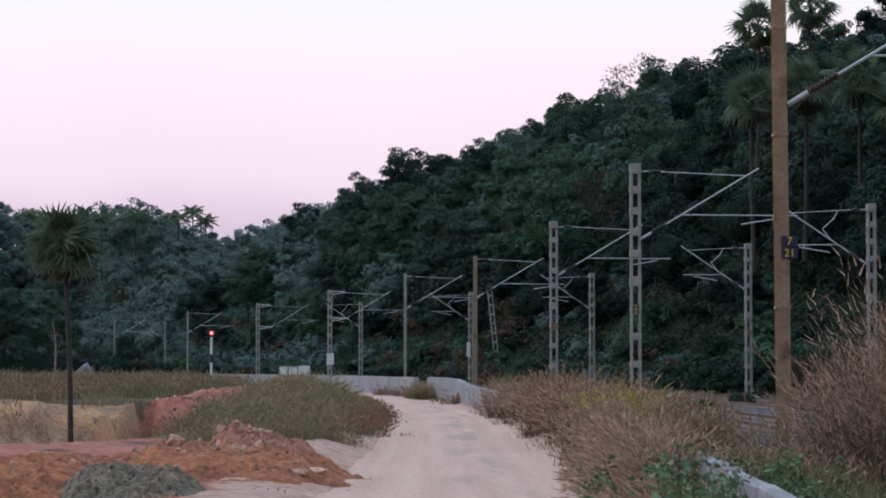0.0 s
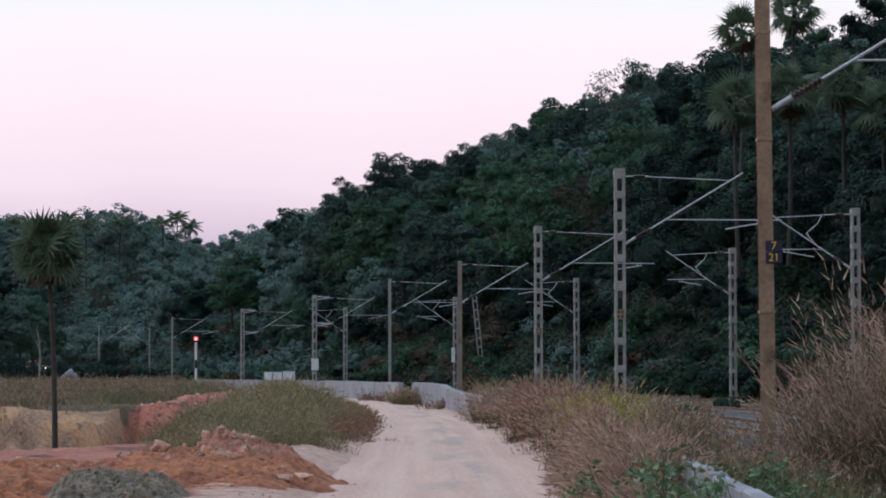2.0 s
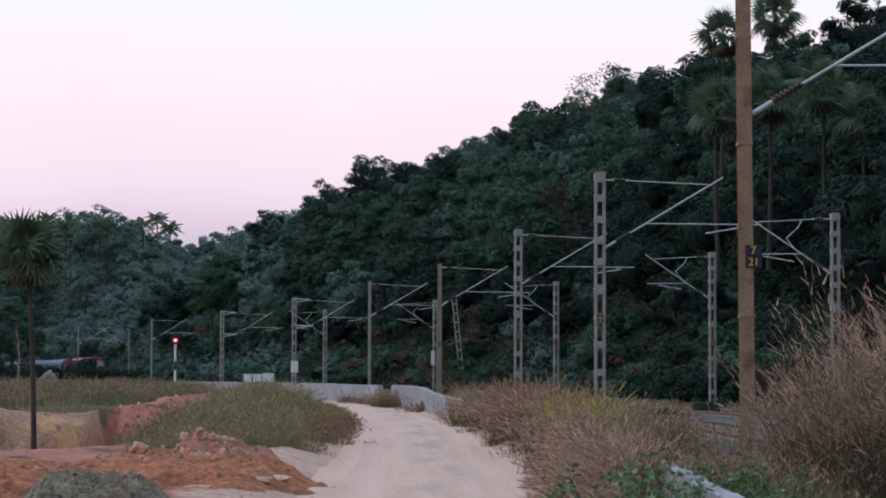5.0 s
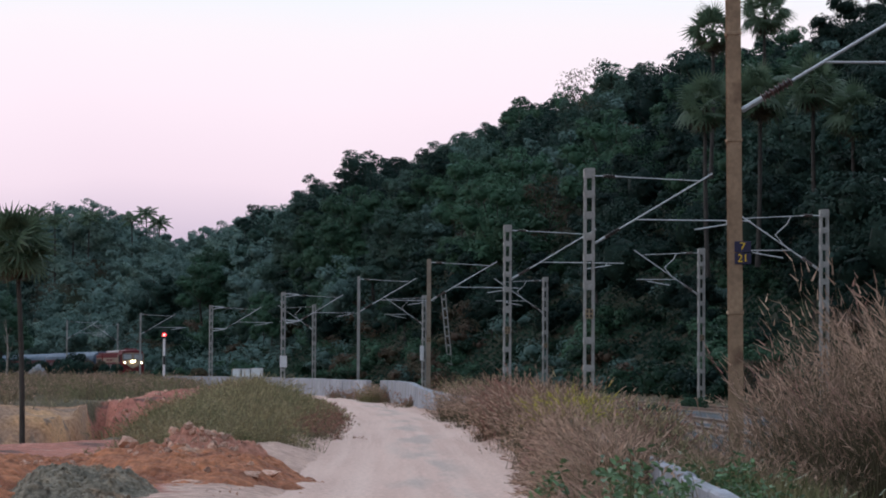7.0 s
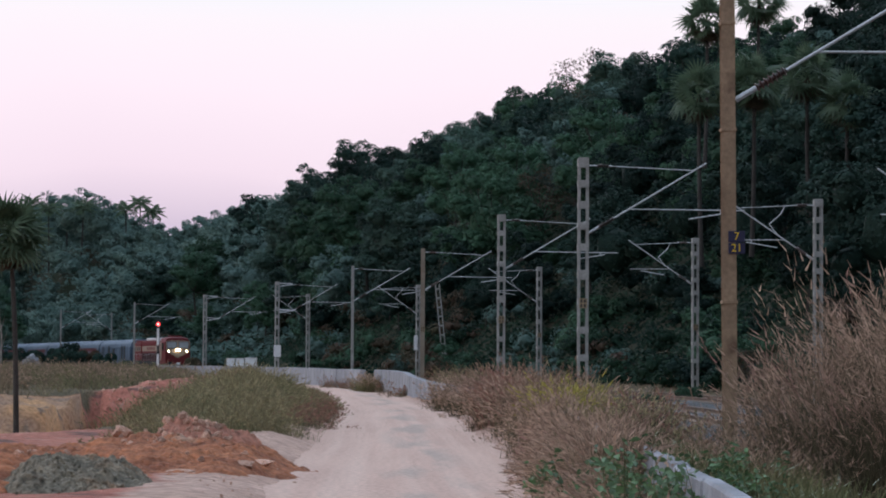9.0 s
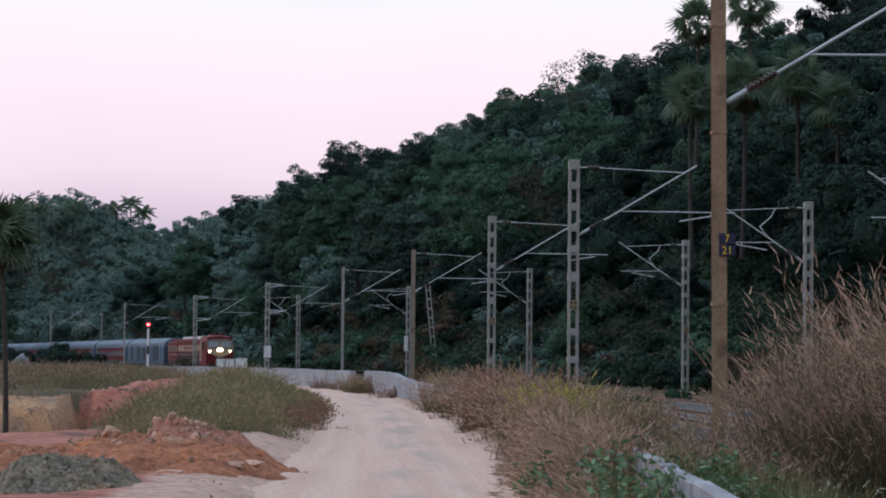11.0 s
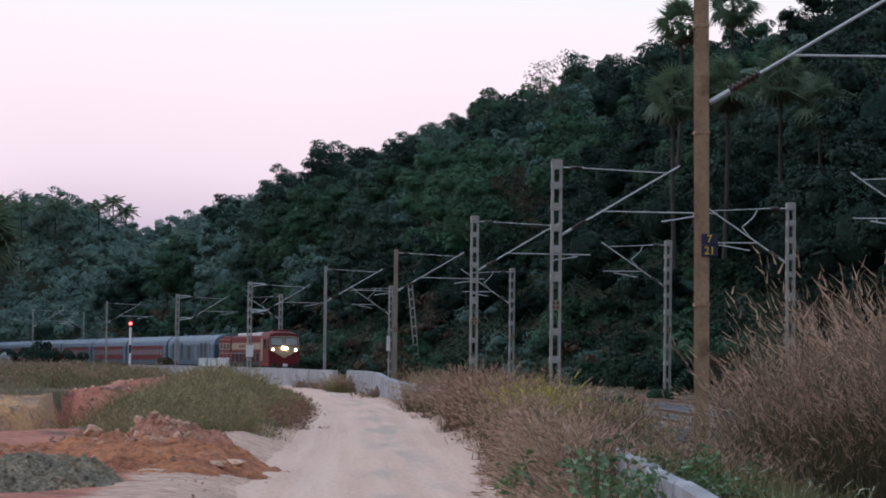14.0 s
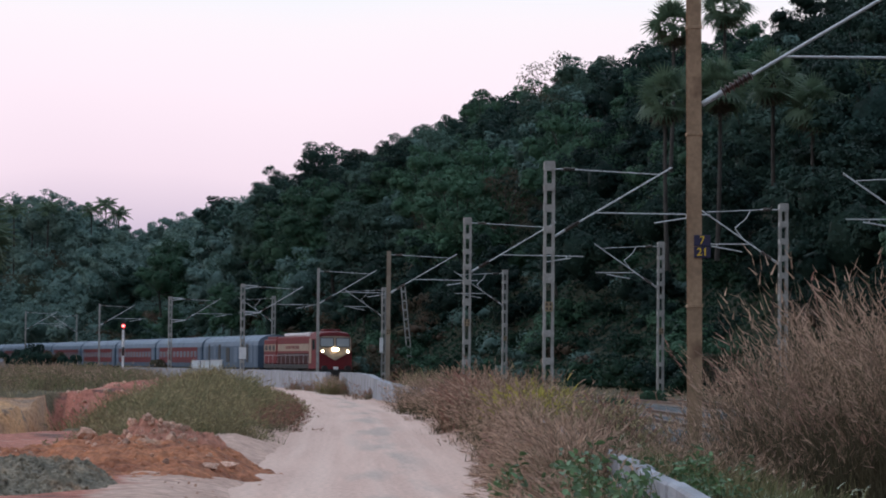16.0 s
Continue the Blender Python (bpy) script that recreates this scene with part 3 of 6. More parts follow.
def build_track(off, label):
    """One track: ballast, sleepers in one mesh, two rails."""
    tr = thing("railway_track", label, "railway track", kind="structure")
    ss = np.concatenate([np.arange(-80, 200, 4.0), np.arange(200, 760, 8.0)])

    def sweep(profile, name, mat, parent, jitter=0.0):
        V, n = [], len(profile)
        for s in ss:
            p, a = line(s, off)
            for o, z in profile:
                V.append((p.x + o * math.cos(a), p.y + o * math.sin(a), z + random.uniform(-jitter, jitter)))
        i = np.arange(len(V)).reshape(len(ss), n)
        F = np.stack([i[:-1, :-1], i[1:, :-1], i[1:, 1:], i[:-1, 1:]], -1).reshape(-1, 4)
        return part(name, np_mesh(name, V, F, [mat]), None, parent)

    sweep([(-3.1, -0.75), (-1.9, -0.2), (-1.0, -0.17), (0, -0.18), (1.0, -0.17), (1.9, -0.2), (2.6, -0.75)], "ballast", M["ballast"], tr, 0.03)
    for g in (-0.86, 0.86):
        sweep([(g - 0.07, -0.17), (g - 0.02, -0.14), (g - 0.02, -0.05), (g - 0.036, -0.04), (g - 0.036, 0), (g + 0.036, 0), (g + 0.036, -0.04), (g + 0.02, -0.05), (g + 0.02, -0.14), (g + 0.07, -0.17)], "rail", M["rail"], tr)
    bm = B()
    s = 20.0
    while s < 110:
        p, a = line(s, off)
        box(bm, -1.37, 1.37, -0.12, 0.12, -0.28, -0.155, m=Matrix.Translation(p) @ Matrix.Rotation(a, 4, "Z"))
        s += 0.62
    tagged(part("sleepers", bm, M["sleeper"], tr), "grey concrete sleepers", kind="stuff")
    return tr


ground = build_ground()
road = build_road()
build_track(-2.65, "railway track on grey stone ballast beside the masts")
build_track(2.65, "railway track on grey stone ballast below the hill")

# ---------------------------------------------------------------- overhead line masts
# (x, y) of the foot, side (1: arm towards the hill, -1: arm away from it), make
MASTS = [
    (5.22, 39.8, 1, "beam"), (5.98, 80.7, 1, "lattice"), (4.77, 111.9, 1, "lattice"), (1.80, 145.0, 1, "beam"), (-2.50, 171.6, 1, "grey"),
    (-9.05, 208.0, 1, "double"), (-17.8, 250.0, 1, "double"), (-27.7, 282.0, 1, "grey"), (-41.2, 326.0, 1, "grey"),
    (18.95, 82.4, -1, "lattice"), (16.5, 100.0, -1, "lattice"), (15.45, 131.5, -1, "lattice"), (9.85, 172.0, -1, "lattice"), (2.28, 214.0, -1, "lattice"), (-7.75, 245.0, -1, "lattice"), (-37.0, 346.0, -1, "grey")]
MAST_TOP, MAST_FOOT = 7.72, -0.6


def heading(y):
    lo, hi = -200.0, 600.0
    for _ in range(40):
        mid = (lo + hi) / 2
        lo, hi = (mid, hi) if line(mid)[0].y < y else (lo, mid)
    return line(lo)[1]


def lettering(text, size, mat, parent, m, label=""):
    """Painted characters as a thin mesh, from the built-in font."""
    cu = bpy.data.curves.new("characters", "FONT")
    cu.body, cu.size, cu.align_x, cu.align_y, cu.extrude = text, size, "CENTER", "CENTER", 0.002
    tmp = new("characters", cu)
    me = bpy.data.meshes.new_from_object(tmp.evaluated_get(bpy.context.evaluated_depsgraph_get()))
    bpy.data.objects.remove(tmp)
    me.materials.append(mat)
    ob = new("characters", me)
    ob.parent, ob.matrix_basis = parent, m
    return tagged(ob, label)


def insulator(name, a, b, parent, r=0.075):
    a, b = Vector(a), Vector(b)
    turn = (b - a).to_track_quat("Z", "Y")
    length, n, bm = (b - a).length, 10, B()
    steps = [(0.0, 0.45)] + [p for k in range(7) for p in (((k + 0.25) / 7, 0.45), ((k + 0.5) / 7, 1.0), ((k + 0.7) / 7, 0.6))] + [(1.0, 0.45)]
    rows = [[bm.verts.new(a + turn @ Vector((r * f * math.cos(2 * math.pi * i / n), r * f * math.sin(2 * math.pi * i / n), u * length))) for i in range(n)] for u, f in steps]
    for lo, hi in zip(rows, rows[1:]):
        for i in range(n):
            bm.faces.new((lo[i], lo[(i + 1) % n], hi[(i + 1) % n], hi[i]))
    bm.faces.new(rows[0])
    bm.faces.new(rows[-1])
    return part(name, bm, M["insulator"], parent, "dark brown ribbed insulator")


def build_mast(x, y, side, make):
    look_of = {"beam": "rusty brown steel beam mast with a tube cantilever", "lattice": "grey battened steel lattice mast with a tube cantilever",
               "grey": "plain grey steel mast with a tube cantilever", "double": "grey lattice mast with a double bracketed cantilever"}[make]
    a = heading(y)
    foot = float(land(x, y)) - 0.05
    lean = {39.8: -0.45}.get(y, 0.0)
    ob = thing("overhead_line_mast", look_of, "mast", "masts along the railway", m=pose(x, y, foot, 0, lean, math.degrees(a) + (0 if side > 0 else 180)))
    top = MAST_TOP - foot
    steel = M["galvanised"] if make != "beam" else M["rust_post"] if y < 60 else M["weathered_post"]
    half = 0.10
    if make in ("beam", "grey"):
        h = 0.105 if make == "beam" else 0.085
        bm = B()
        f, e = h - 0.016, 0.008
        prof = [(-h, -h), (h, -h), (h, -f), (e, -f), (e, f), (h, f), (h, h), (-h, h), (-h, f), (-e, f), (-e, -f), (-h, -f)]
        bm.faces.new([bm.verts.new((px, py, 0)) for px, py in prof])
        up = bmesh.ops.extrude_face_region(bm, geom=bm.faces[:])
        bmesh.ops.translate(bm, vec=(0, 0, top), verts=[v for v in up["geom"] if isinstance(v, bmesh.types.BMVert)])
        part("post", bm, steel, ob)
        half = h
        for z in (0.6, 2.75, 5.4, 7.05):
            bm = box(B(), -h - 0.014, h + 0.014, -h - 0.014, h + 0.014, z, z + 0.05, 0.004)
            part("clamp", bm, steel, ob)
    else:
        w = 0.165
        half = w
        for sx in (-1, 1):
            for sy in (-1, 1):
                bm = box(B(), *sorted((sx * w, sx * (w - 0.075))), *sorted((sy * w, sy * (w - 0.012))), 0, top)
                box(bm, *sorted((sx * w, sx * (w - 0.012))), *sorted((sy * (w - 0.012), sy * (w - 0.075))), 0, top)
                part("stile", bm, steel, ob)
        z = top - 0.11
        k = 0
        while z > 0.2:
            big = 0.11 if k % 5 else 0.15
            bm = B()
            for sy in (-1, 1):
                box(bm, -w + 0.005, w - 0.005, *sorted((sy * (w + 0.001), sy * (w + 0.011))), z - big, z + big)
            for sx in (-1, 1):
                box(bm, *sorted((sx * (w + 0.001), sx * (w + 0.009))), -w + 0.005, w - 0.005, z - big * 0.8, z + big * 0.8)
            part("batten", bm, steel, ob)
            z -= 0.66 if k < 4 else 0.86
            k += 1
    zt, zb = 7.52 - foot, 5.42 - foot
    reach = 3.85 if side > 0 else 3.45
    x0 = half + 0.02
    stand = 0.0
    if make == "double":
        stand = 1.05
        for z in (zt, zb):
            bm = tube(B(), (x0, 0, z + 0.12), (x0 + stand, 0, z + 0.07), 0.04)
            tube(bm, (x0, 0, z - 0.14), (x0 + stand, 0, z + 0.03), 0.04)
            part("bracket", bm, M["tube"], ob)
        x0 += stand
    k = (zt + 0.1 - zb) / (reach - half)
    xr, dx = reach + stand, 1.0
    insulator("insulator", (x0 + 0.25, 0, zt), (x0 + 0.62, 0, zt - 0.01), ob)
    part("shackle", tube(B(), (x0 - 0.01, 0, zt), (x0 + 0.26, 0, zt), 0.022), M["tube"], ob)
    part("socket", tube(B(), (x0 + 0.6, 0, zt - 0.01), (x0 + 0.70, 0, zt - 0.012), 0.03), M["tube"], ob)
    tie_end = (reach - 0.42 + stand, 0, zt - 0.13)
    part("top_tie", tube(B(), (x0 + 0.66, 0, zt - 0.012), tie_end, 0.016), M["tube"], ob)

    def on_bracket(u):
        return (x0 + u * (xr - x0), 0, zb + u * (zt + 0.1 - zb))
    part("bracket_foot", tube(B(), on_bracket(0), on_bracket(0.09), 0.045), M["tube"], ob)
    insulator("insulator", on_bracket(0.08), on_bracket(0.21), ob, 0.085)
    part("bracket_tube", tube(B(), on_bracket(0.20), on_bracket(1.0), 0.026), M["tube"], ob)
    u = 0.34
    p = on_bracket(u)
    far_end = 5.05 if side > 0 else 3.35
    part("registration_tube", tube(B(), p, (far_end + stand, 0, p[2] - 0.02), 0.019), M["tube"], ob)
    bm = tube(B(), (far_end - 0.75 + stand, 0, p[2] - 0.02), (far_end - 0.75 + stand, 0, p[2] - 0.14), 0.02)
    tube(bm, (far_end - 0.55 + stand, 0, p[2] - 0.10), (far_end - 1.75 + stand, 0, p[2] - 0.30), 0.022)
    part("steady_arm", bm, M["tube"], ob)
    if side < 0:
        bm = tube(B(), on_bracket(0.42), (1.9, 0, zt - 0.75), 0.02)
        tube(bm, (1.9, 0, zt - 0.75), (1.45, 0, zt - 0.35), 0.02)
        tube(bm, (1.45, 0, zt - 0.35), (1.3, 0, zt - 0.06), 0.02)
        part("stay", bm, M["tube"], ob)
    # number plates on the side that the walker sees
    zp = 3.22 - foot
    sgn = -1 if side > 0 else 1
    if y == 39.8:
        for dz, text in ((0.09, "7"), (-0.09, "21")):
            pl = part("number_plate", box(B(), -0.02, 0.235, -half - 0.030, -half - 0.018, zp + dz - 0.084, zp + dz + 0.084, 0.004), M["plate_blue"], ob, "dark blue plate with a yellow number")
            lettering(text, 0.17, M["plate_yellow"], pl, pose(0.105, -half - 0.034, zp + dz, 90, 0, 0), "yellow painted number")
    elif make != "grey" and y < 180:
        pl = part("number_plate", box(B(), -0.12, 0.12, *sorted((sgn * (half + 0.014), sgn * (half + 0.026))), zp - 0.15, zp + 0.15), M["plate_orange"], ob, "faded orange number plate")
        for dx, dz in ((-0.06, 0.07), (0.05, 0.07), (-0.06, -0.07), (0.05, -0.07)):
            bm = box(B(), dx - 0.03, dx + 0.03, *sorted((sgn * (half + 0.027), sgn * (half + 0.030))), zp + dz - 0.045, zp + dz + 0.045)
            part("character", bm, M["black_paint"], pl)
    if y == 208.0:
        part("notice_board", box(B(), -0.29, 0.29, -half - 0.06, -half - 0.03, 1.75 - foot, 2.68 - foot, 0.01), M["white_paint"], ob, "white rectangular notice board")
    if y == 214.0:
        part("notice_board", box(B(), 0.08, 0.38, half + 0.02, half + 0.10, 2.4 - foot, 3.6 - foot, 0.01), M["white_paint"], ob, "narrow white equipment box")
    return ob


for row in MASTS:
    build_mast(*row)

old = thing("leaning_post", "old lattice post leaning on the overgrown slope", "post", m=pose(4.75, 225, 1.2, 0, -6, 15))
for sx in (-1, 1):
    part("stile", box(B(), sx * 0.18 - 0.04, sx * 0.18 + 0.04, -0.05, 0.05, -0.8, 7.0), M["galvanised"], old)
for k in range(9):
    part("batten", box(B(), -0.139, 0.139, -0.04, 0.04, 0.1 + k * 0.8, 0.26 + k * 0.8), M["galvanised"], old)

# ---------------------------------------------------------------- signal and equipment cabinets


def build_signal():
    x, y = -23.6, 265.0
    z0 = float(land(x, y))
    sg = thing("railway_signal", "colour light signal showing red on a white and black banded post", "signal", m=pose(x, y, z0))
    top = 4.7 - z0
    n = 6
    for k in range(n):
        a, b = top * k / n, top * (k + 1) / n
        part("post_band", tube(B(), (0, 0, a), (0, 0, b), 0.11, seg=12), M["white_paint"] if k != 3 else M["black_paint"], sg)
    bm = box(B(), -0.26, 0.26, 0.0, 0.2, top - 0.1, top + 0.95, 0.04)
    part("head", bm, M["black_paint"], sg, "black signal head")
    lamp = part("lamp", tube(B(), (0, -0.06, top + 0.40), (0, 0.0, top + 0.40), 0.20, seg=16), M["signal_red"], sg, "glowing red lamp")
    part("bulb", tube(B(), (0, -0.09, top + 0.40), (0, -0.06, top + 0.40), 0.13, seg=16), M["signal_core"], lamp)
    bm = B()
    for k in range(9):
        a0, a1 = math.pi * k / 9, math.pi * (k + 1) / 9
        p = [(0.24 * math.cos(t), top + 0.40 + 0.24 * math.sin(t)) for t in (a0, a1)]
        vs = [bm.verts.new((px, yy, pz)) for px, pz in p for yy in (0.0, -0.28)]
        bm.faces.new((vs[0], vs[1], vs[3], vs[2]))
    part("hood", bm, M["black_paint"], sg)
    bm = B()
    for k in range(12):
        tube(bm, (-0.16, 0.16, 0.3 + k * 0.33), (0.16, 0.16, 0.3 + k * 0.33), 0.012, seg=5)
    box(bm, -0.19, -0.16, 0.15, 0.18, 0, top)
    box(bm, 0.16, 0.19, 0.15, 0.18, 0, top)
    part("ladder", bm, M["galvanised"], sg)


build_signal()
cx = -13.4
for k, w in enumerate((0.68, 0.72, 0.98)):
    y0 = 213.5
    z0 = float(land(cx + w / 2, y0)) - 0.1
    cb = thing("equipment_cabinet", "pale grey-white metal trackside equipment cabinet", "cabinet", "cabinets beside the railway", m=pose(cx + w / 2, y0, z0))
    top = 1.55 - z0 + 0.06 * (k == 2)
    part("body", box(B(), -w / 2 + 0.02, w / 2 - 0.02, -0.3, 0.3, 0, top, 0.02), M["cabinet"], cb)
    dr = part("door", box(B(), -w / 2 + 0.07, w / 2 - 0.07, -0.325, -0.303, 0.25, top - 0.1, 0.006), M["cabinet"], cb)
    part("handle", box(B(), w / 2 - 0.16, w / 2 - 0.12, -0.36, -0.326, top * 0.5, top * 0.5 + 0.16), M["black_paint"], dr)
    part("lid", box(B(), -w / 2 - 0.01, w / 2 - 0.0, -0.36, 0.34, top + 0.002, top + 0.07, 0.015), M["white_paint"], cb)
    cx += w + 0.06

# ---------------------------------------------------------------- the train (built at the origin, nose towards -y)


def loft(bm, sections, cap=True):
    """A skin over closed sections, lists of points of equal length."""
    rows = [[bm.verts.new(p) for p in s] for s in sections]
    n = len(rows[0])
    for a, b in zip(rows, rows[1:]):
        for i in range(n):
            bm.faces.new((a[i], a[(i + 1) % n], b[(i + 1) % n], b[i]))
    if cap:
        bm.faces.new(rows[0])
        bm.faces.new(rows[-1])
    return bm


def bogie(parent, y, axles, base):
    bg = part("bogie", box(B(), -1.15, 1.15, y - base / 2 - 0.7, y + base / 2 + 0.7, 0.5, 0.95, 0.05), M["under"], parent, "dark sooty bogie")
    for k in range(axles):
        yy = y - base / 2 + base * k / (axles - 1)
        for sx in (-1, 1):
            bm = tube(B(), (sx * 0.72, yy, 0.5), (sx * 0.86, yy, 0.5), 0.5, seg=18)
            part("wheel", bm, M["rail"], bg)
            part("axle_box", box(B(), *sorted((sx * 1.0, sx * 1.3)), yy - 0.2, yy + 0.2, 0.35, 0.72, 0.03), M["under"], bg)


def build_loco():
    lo = thing("locomotive", "dark red diesel locomotive with cream band and lit headlights", "locomotive", "train")
    part("underframe", box(B(), -1.35, 1.35, -8.9, 9.2, 1.0, 1.38, 0.03), M["under"], lo)
    part("fuel_tank", box(B(), -1.2, 1.2, -2.2, 2.2, 0.35, 1.0, 0.1), M["under"], lo)
    bogie(lo, -5.6, 3, 3.6)
    bogie(lo, 5.6, 3, 3.6)
    w = 1.28
    hood = part("hood", box(B(), -w, w, -6.0, 4.6, 1.39, 3.75, 0.10), M["loco_red"], lo)
    for sx in (-1, 1):
        part("stripe", box(B(), *sorted((sx * (w + 0.004), sx * (w + 0.016))), -6.1, 4.4, 2.5, 3.1), M["loco_cream"], hood, "cream band")
        bm = B()
        for k in range(11):
            y = -2.8 + k * 0.42
            box(bm, *sorted((sx * (w + 0.017), sx * (w + 0.022))), y, y + 0.3, 2.68, 2.94)
        part("characters", bm, M["loco_red"], hood, "row of red painted characters")
        for k in range(14):
            y = -5.9 + k * 0.74
            part("hood_door", box(B(), *sorted((sx * (w + 0.002), sx * (w + 0.03))), y, y + 0.62, 1.45, 2.30, 0.01), M["loco_dark"], hood)
        bm = tube(B(), (sx * 1.4, -6.2, 2.15), (sx * 1.4, 8.8, 2.15), 0.018, seg=6)
        for k in range(11):
            tube(bm, (sx * 1.4, -6.1 + 1.48 * k, 1.38), (sx * 1.4, -6.1 + 1.48 * k, 2.15), 0.014, seg=5)
        part("handrail", bm, M["tube"], lo)
    rear = part("rear_hood", box(B(), -1.36, 1.36, 4.65, 9.1, 1.39, 3.55, 0.10), M["loco_red"], lo)
    for sx in (-1, 1):
        part("stripe", box(B(), *sorted((sx * 1.364, sx * 1.376)), 4.8, 8.95, 2.5, 3.1), M["loco_cream"], rear, "cream band")
        for k in range(3):
            part("grille", box(B(), *sorted((sx * 1.378, sx * 1.40)), 5.1 + k * 1.3, 5.9 + k * 1.3, 2.58, 3.02), M["black_paint"], rear)
    part("roof_cover", box(B(), -1.2, 1.2, -4.6, 2.6, 3.76, 4.02, 0.06), M["loco_roof"], hood, "pale weathered roof cover")
    part("radiator", box(B(), -1.3, 1.3, -6.0, -4.9, 3.70, 4.05, 0.05), M["loco_roof"], hood)
    part("exhaust", box(B(), -0.5, 0.5, 2.9, 4.2, 3.76, 4.0, 0.05), M["under"], hood)
    part("radiator", box(B(), -1.2, 1.2, 5.2, 8.4, 3.56, 3.78, 0.05), M["loco_red"], rear)
    # cab, full width, windscreen raked back a little
    c = 1.42

    def ring(y, top, hw):
        return [(-hw, y, 1.0), (-hw, y, 3.5), (-hw + 0.22, y, top - 0.12), (-0.5, y, top), (0.5, y, top), (hw - 0.22, y, top - 0.12), (hw, y, 3.5), (hw, y, 1.0)]
    front = ring(-9.3, 4.02, c)
    front = [(x, y - 0.0 if z < 2.6 else y + 0.22 * (z - 2.6), z) for x, y, z in front]
    cab = part("cab", loft(B(), [front, ring(-8.6, 4.12, c), ring(-6.35, 4.12, c)]), M["loco_red"], lo, "dark red driver's cab")

    def fy(z):
        return -9.3 + (0 if z < 2.6 else 0.22 * (z - 2.6))

    def slab(pts, t0, t1, mat, name, parent, label=""):
        bm = loft(B(), [[(x, fy(z) - t0, z) for x, z in pts], [(x, fy(z) - t1, z) for x, z in pts]])
        return part(name, bm, mat, parent, label)
    face = slab([(-1.36, 2.48), (-1.36, 3.62), (-0.75, 3.70), (0.75, 3.70), (1.36, 3.62), (1.36, 2.48), (0.0, 1.72)], 0.003, 0.02, M["loco_cream"], "nose_panel", cab, "cream panel that ends in a vee")
    for sx in (-1, 1):
        x0, x1 = sorted((sx * 0.09, sx * 1.26))
        slab([(x0, 2.80), (x0, 3.58), (x1, 3.58), (x1, 2.80)], 0.021, 0.028, M["black_paint"], "window_seal", face, "black rubber seal")
        slab([(x0 + 0.06, 2.86), (x0 + 0.06, 3.52), (x1 - 0.06, 3.52), (x1 - 0.06, 2.86)], 0.029, 0.036, M["pane_light"], "windscreen", face, "pale reflecting windscreen")
        part("marker_lamp", tube(B(), (sx * 1.05, -9.33, 2.46), (sx * 1.05, -9.38, 2.46), 0.09, seg=14), M["headlamp"], cab, "lit round lamp")
        part("headlight", tube(B(), (sx * 0.15, -9.33, 2.62), (sx * 0.15, -9.40, 2.62), 0.13, seg=16), M["headlamp"], cab, "lit round headlight")
        part("cab_window", box(B(), *sorted((sx * (c + 0.002), sx * (c + 0.02))), -8.3, -7.5, 2.6, 3.4), M["glass"], cab)
        part("cab_door", box(B(), *sorted((sx * (c + 0.002), sx * (c + 0.025))), -7.2, -6.55, 1.45, 3.5), M["loco_cream"], cab)
        part("buffer", tube(B(), (sx * 0.98, -9.3, 1.08), (sx * 0.98, -9.85, 1.08), 0.2, 0.24, 14), M["under"], lo)
    part("horn", tube(B(), (0.3, -8.9, 4.2), (0.3, -8.4, 4.2), 0.09, 0.04), M["loco_red"], cab)
    part("roof_vent", box(B(), -0.7, 0.7, -8.3, -7.3, 4.13, 4.27, 0.03), M["loco_red"], cab)
    part("plough", loft(B(), [[(-1.35, -9.25, 1.0), (1.35, -9.25, 1.0), (1.35, -8.9, 1.0), (-1.35, -8.9, 1.0)], [(-1.2, -9.6, 0.25), (1.2, -9.6, 0.25), (1.2, -9.2, 0.25), (-1.2, -9.2, 0.25)]]), M["under"], lo)
    part("coupler", box(B(), -0.15, 0.15, -9.9, -9.3, 0.95, 1.2, 0.03), M["white_paint"], lo)
    return lo


def coach_shell(w=1.6, z0=1.05):
    side = [(-w, z0), (-w, 3.05)]
    arch = [(w * math.cos(t) * 0.985, 3.05 + 0.98 * math.sin(t) ** 0.8) for t in (math.pi * (1 - k / 10) for k in range(1, 10))]
    return side, arch


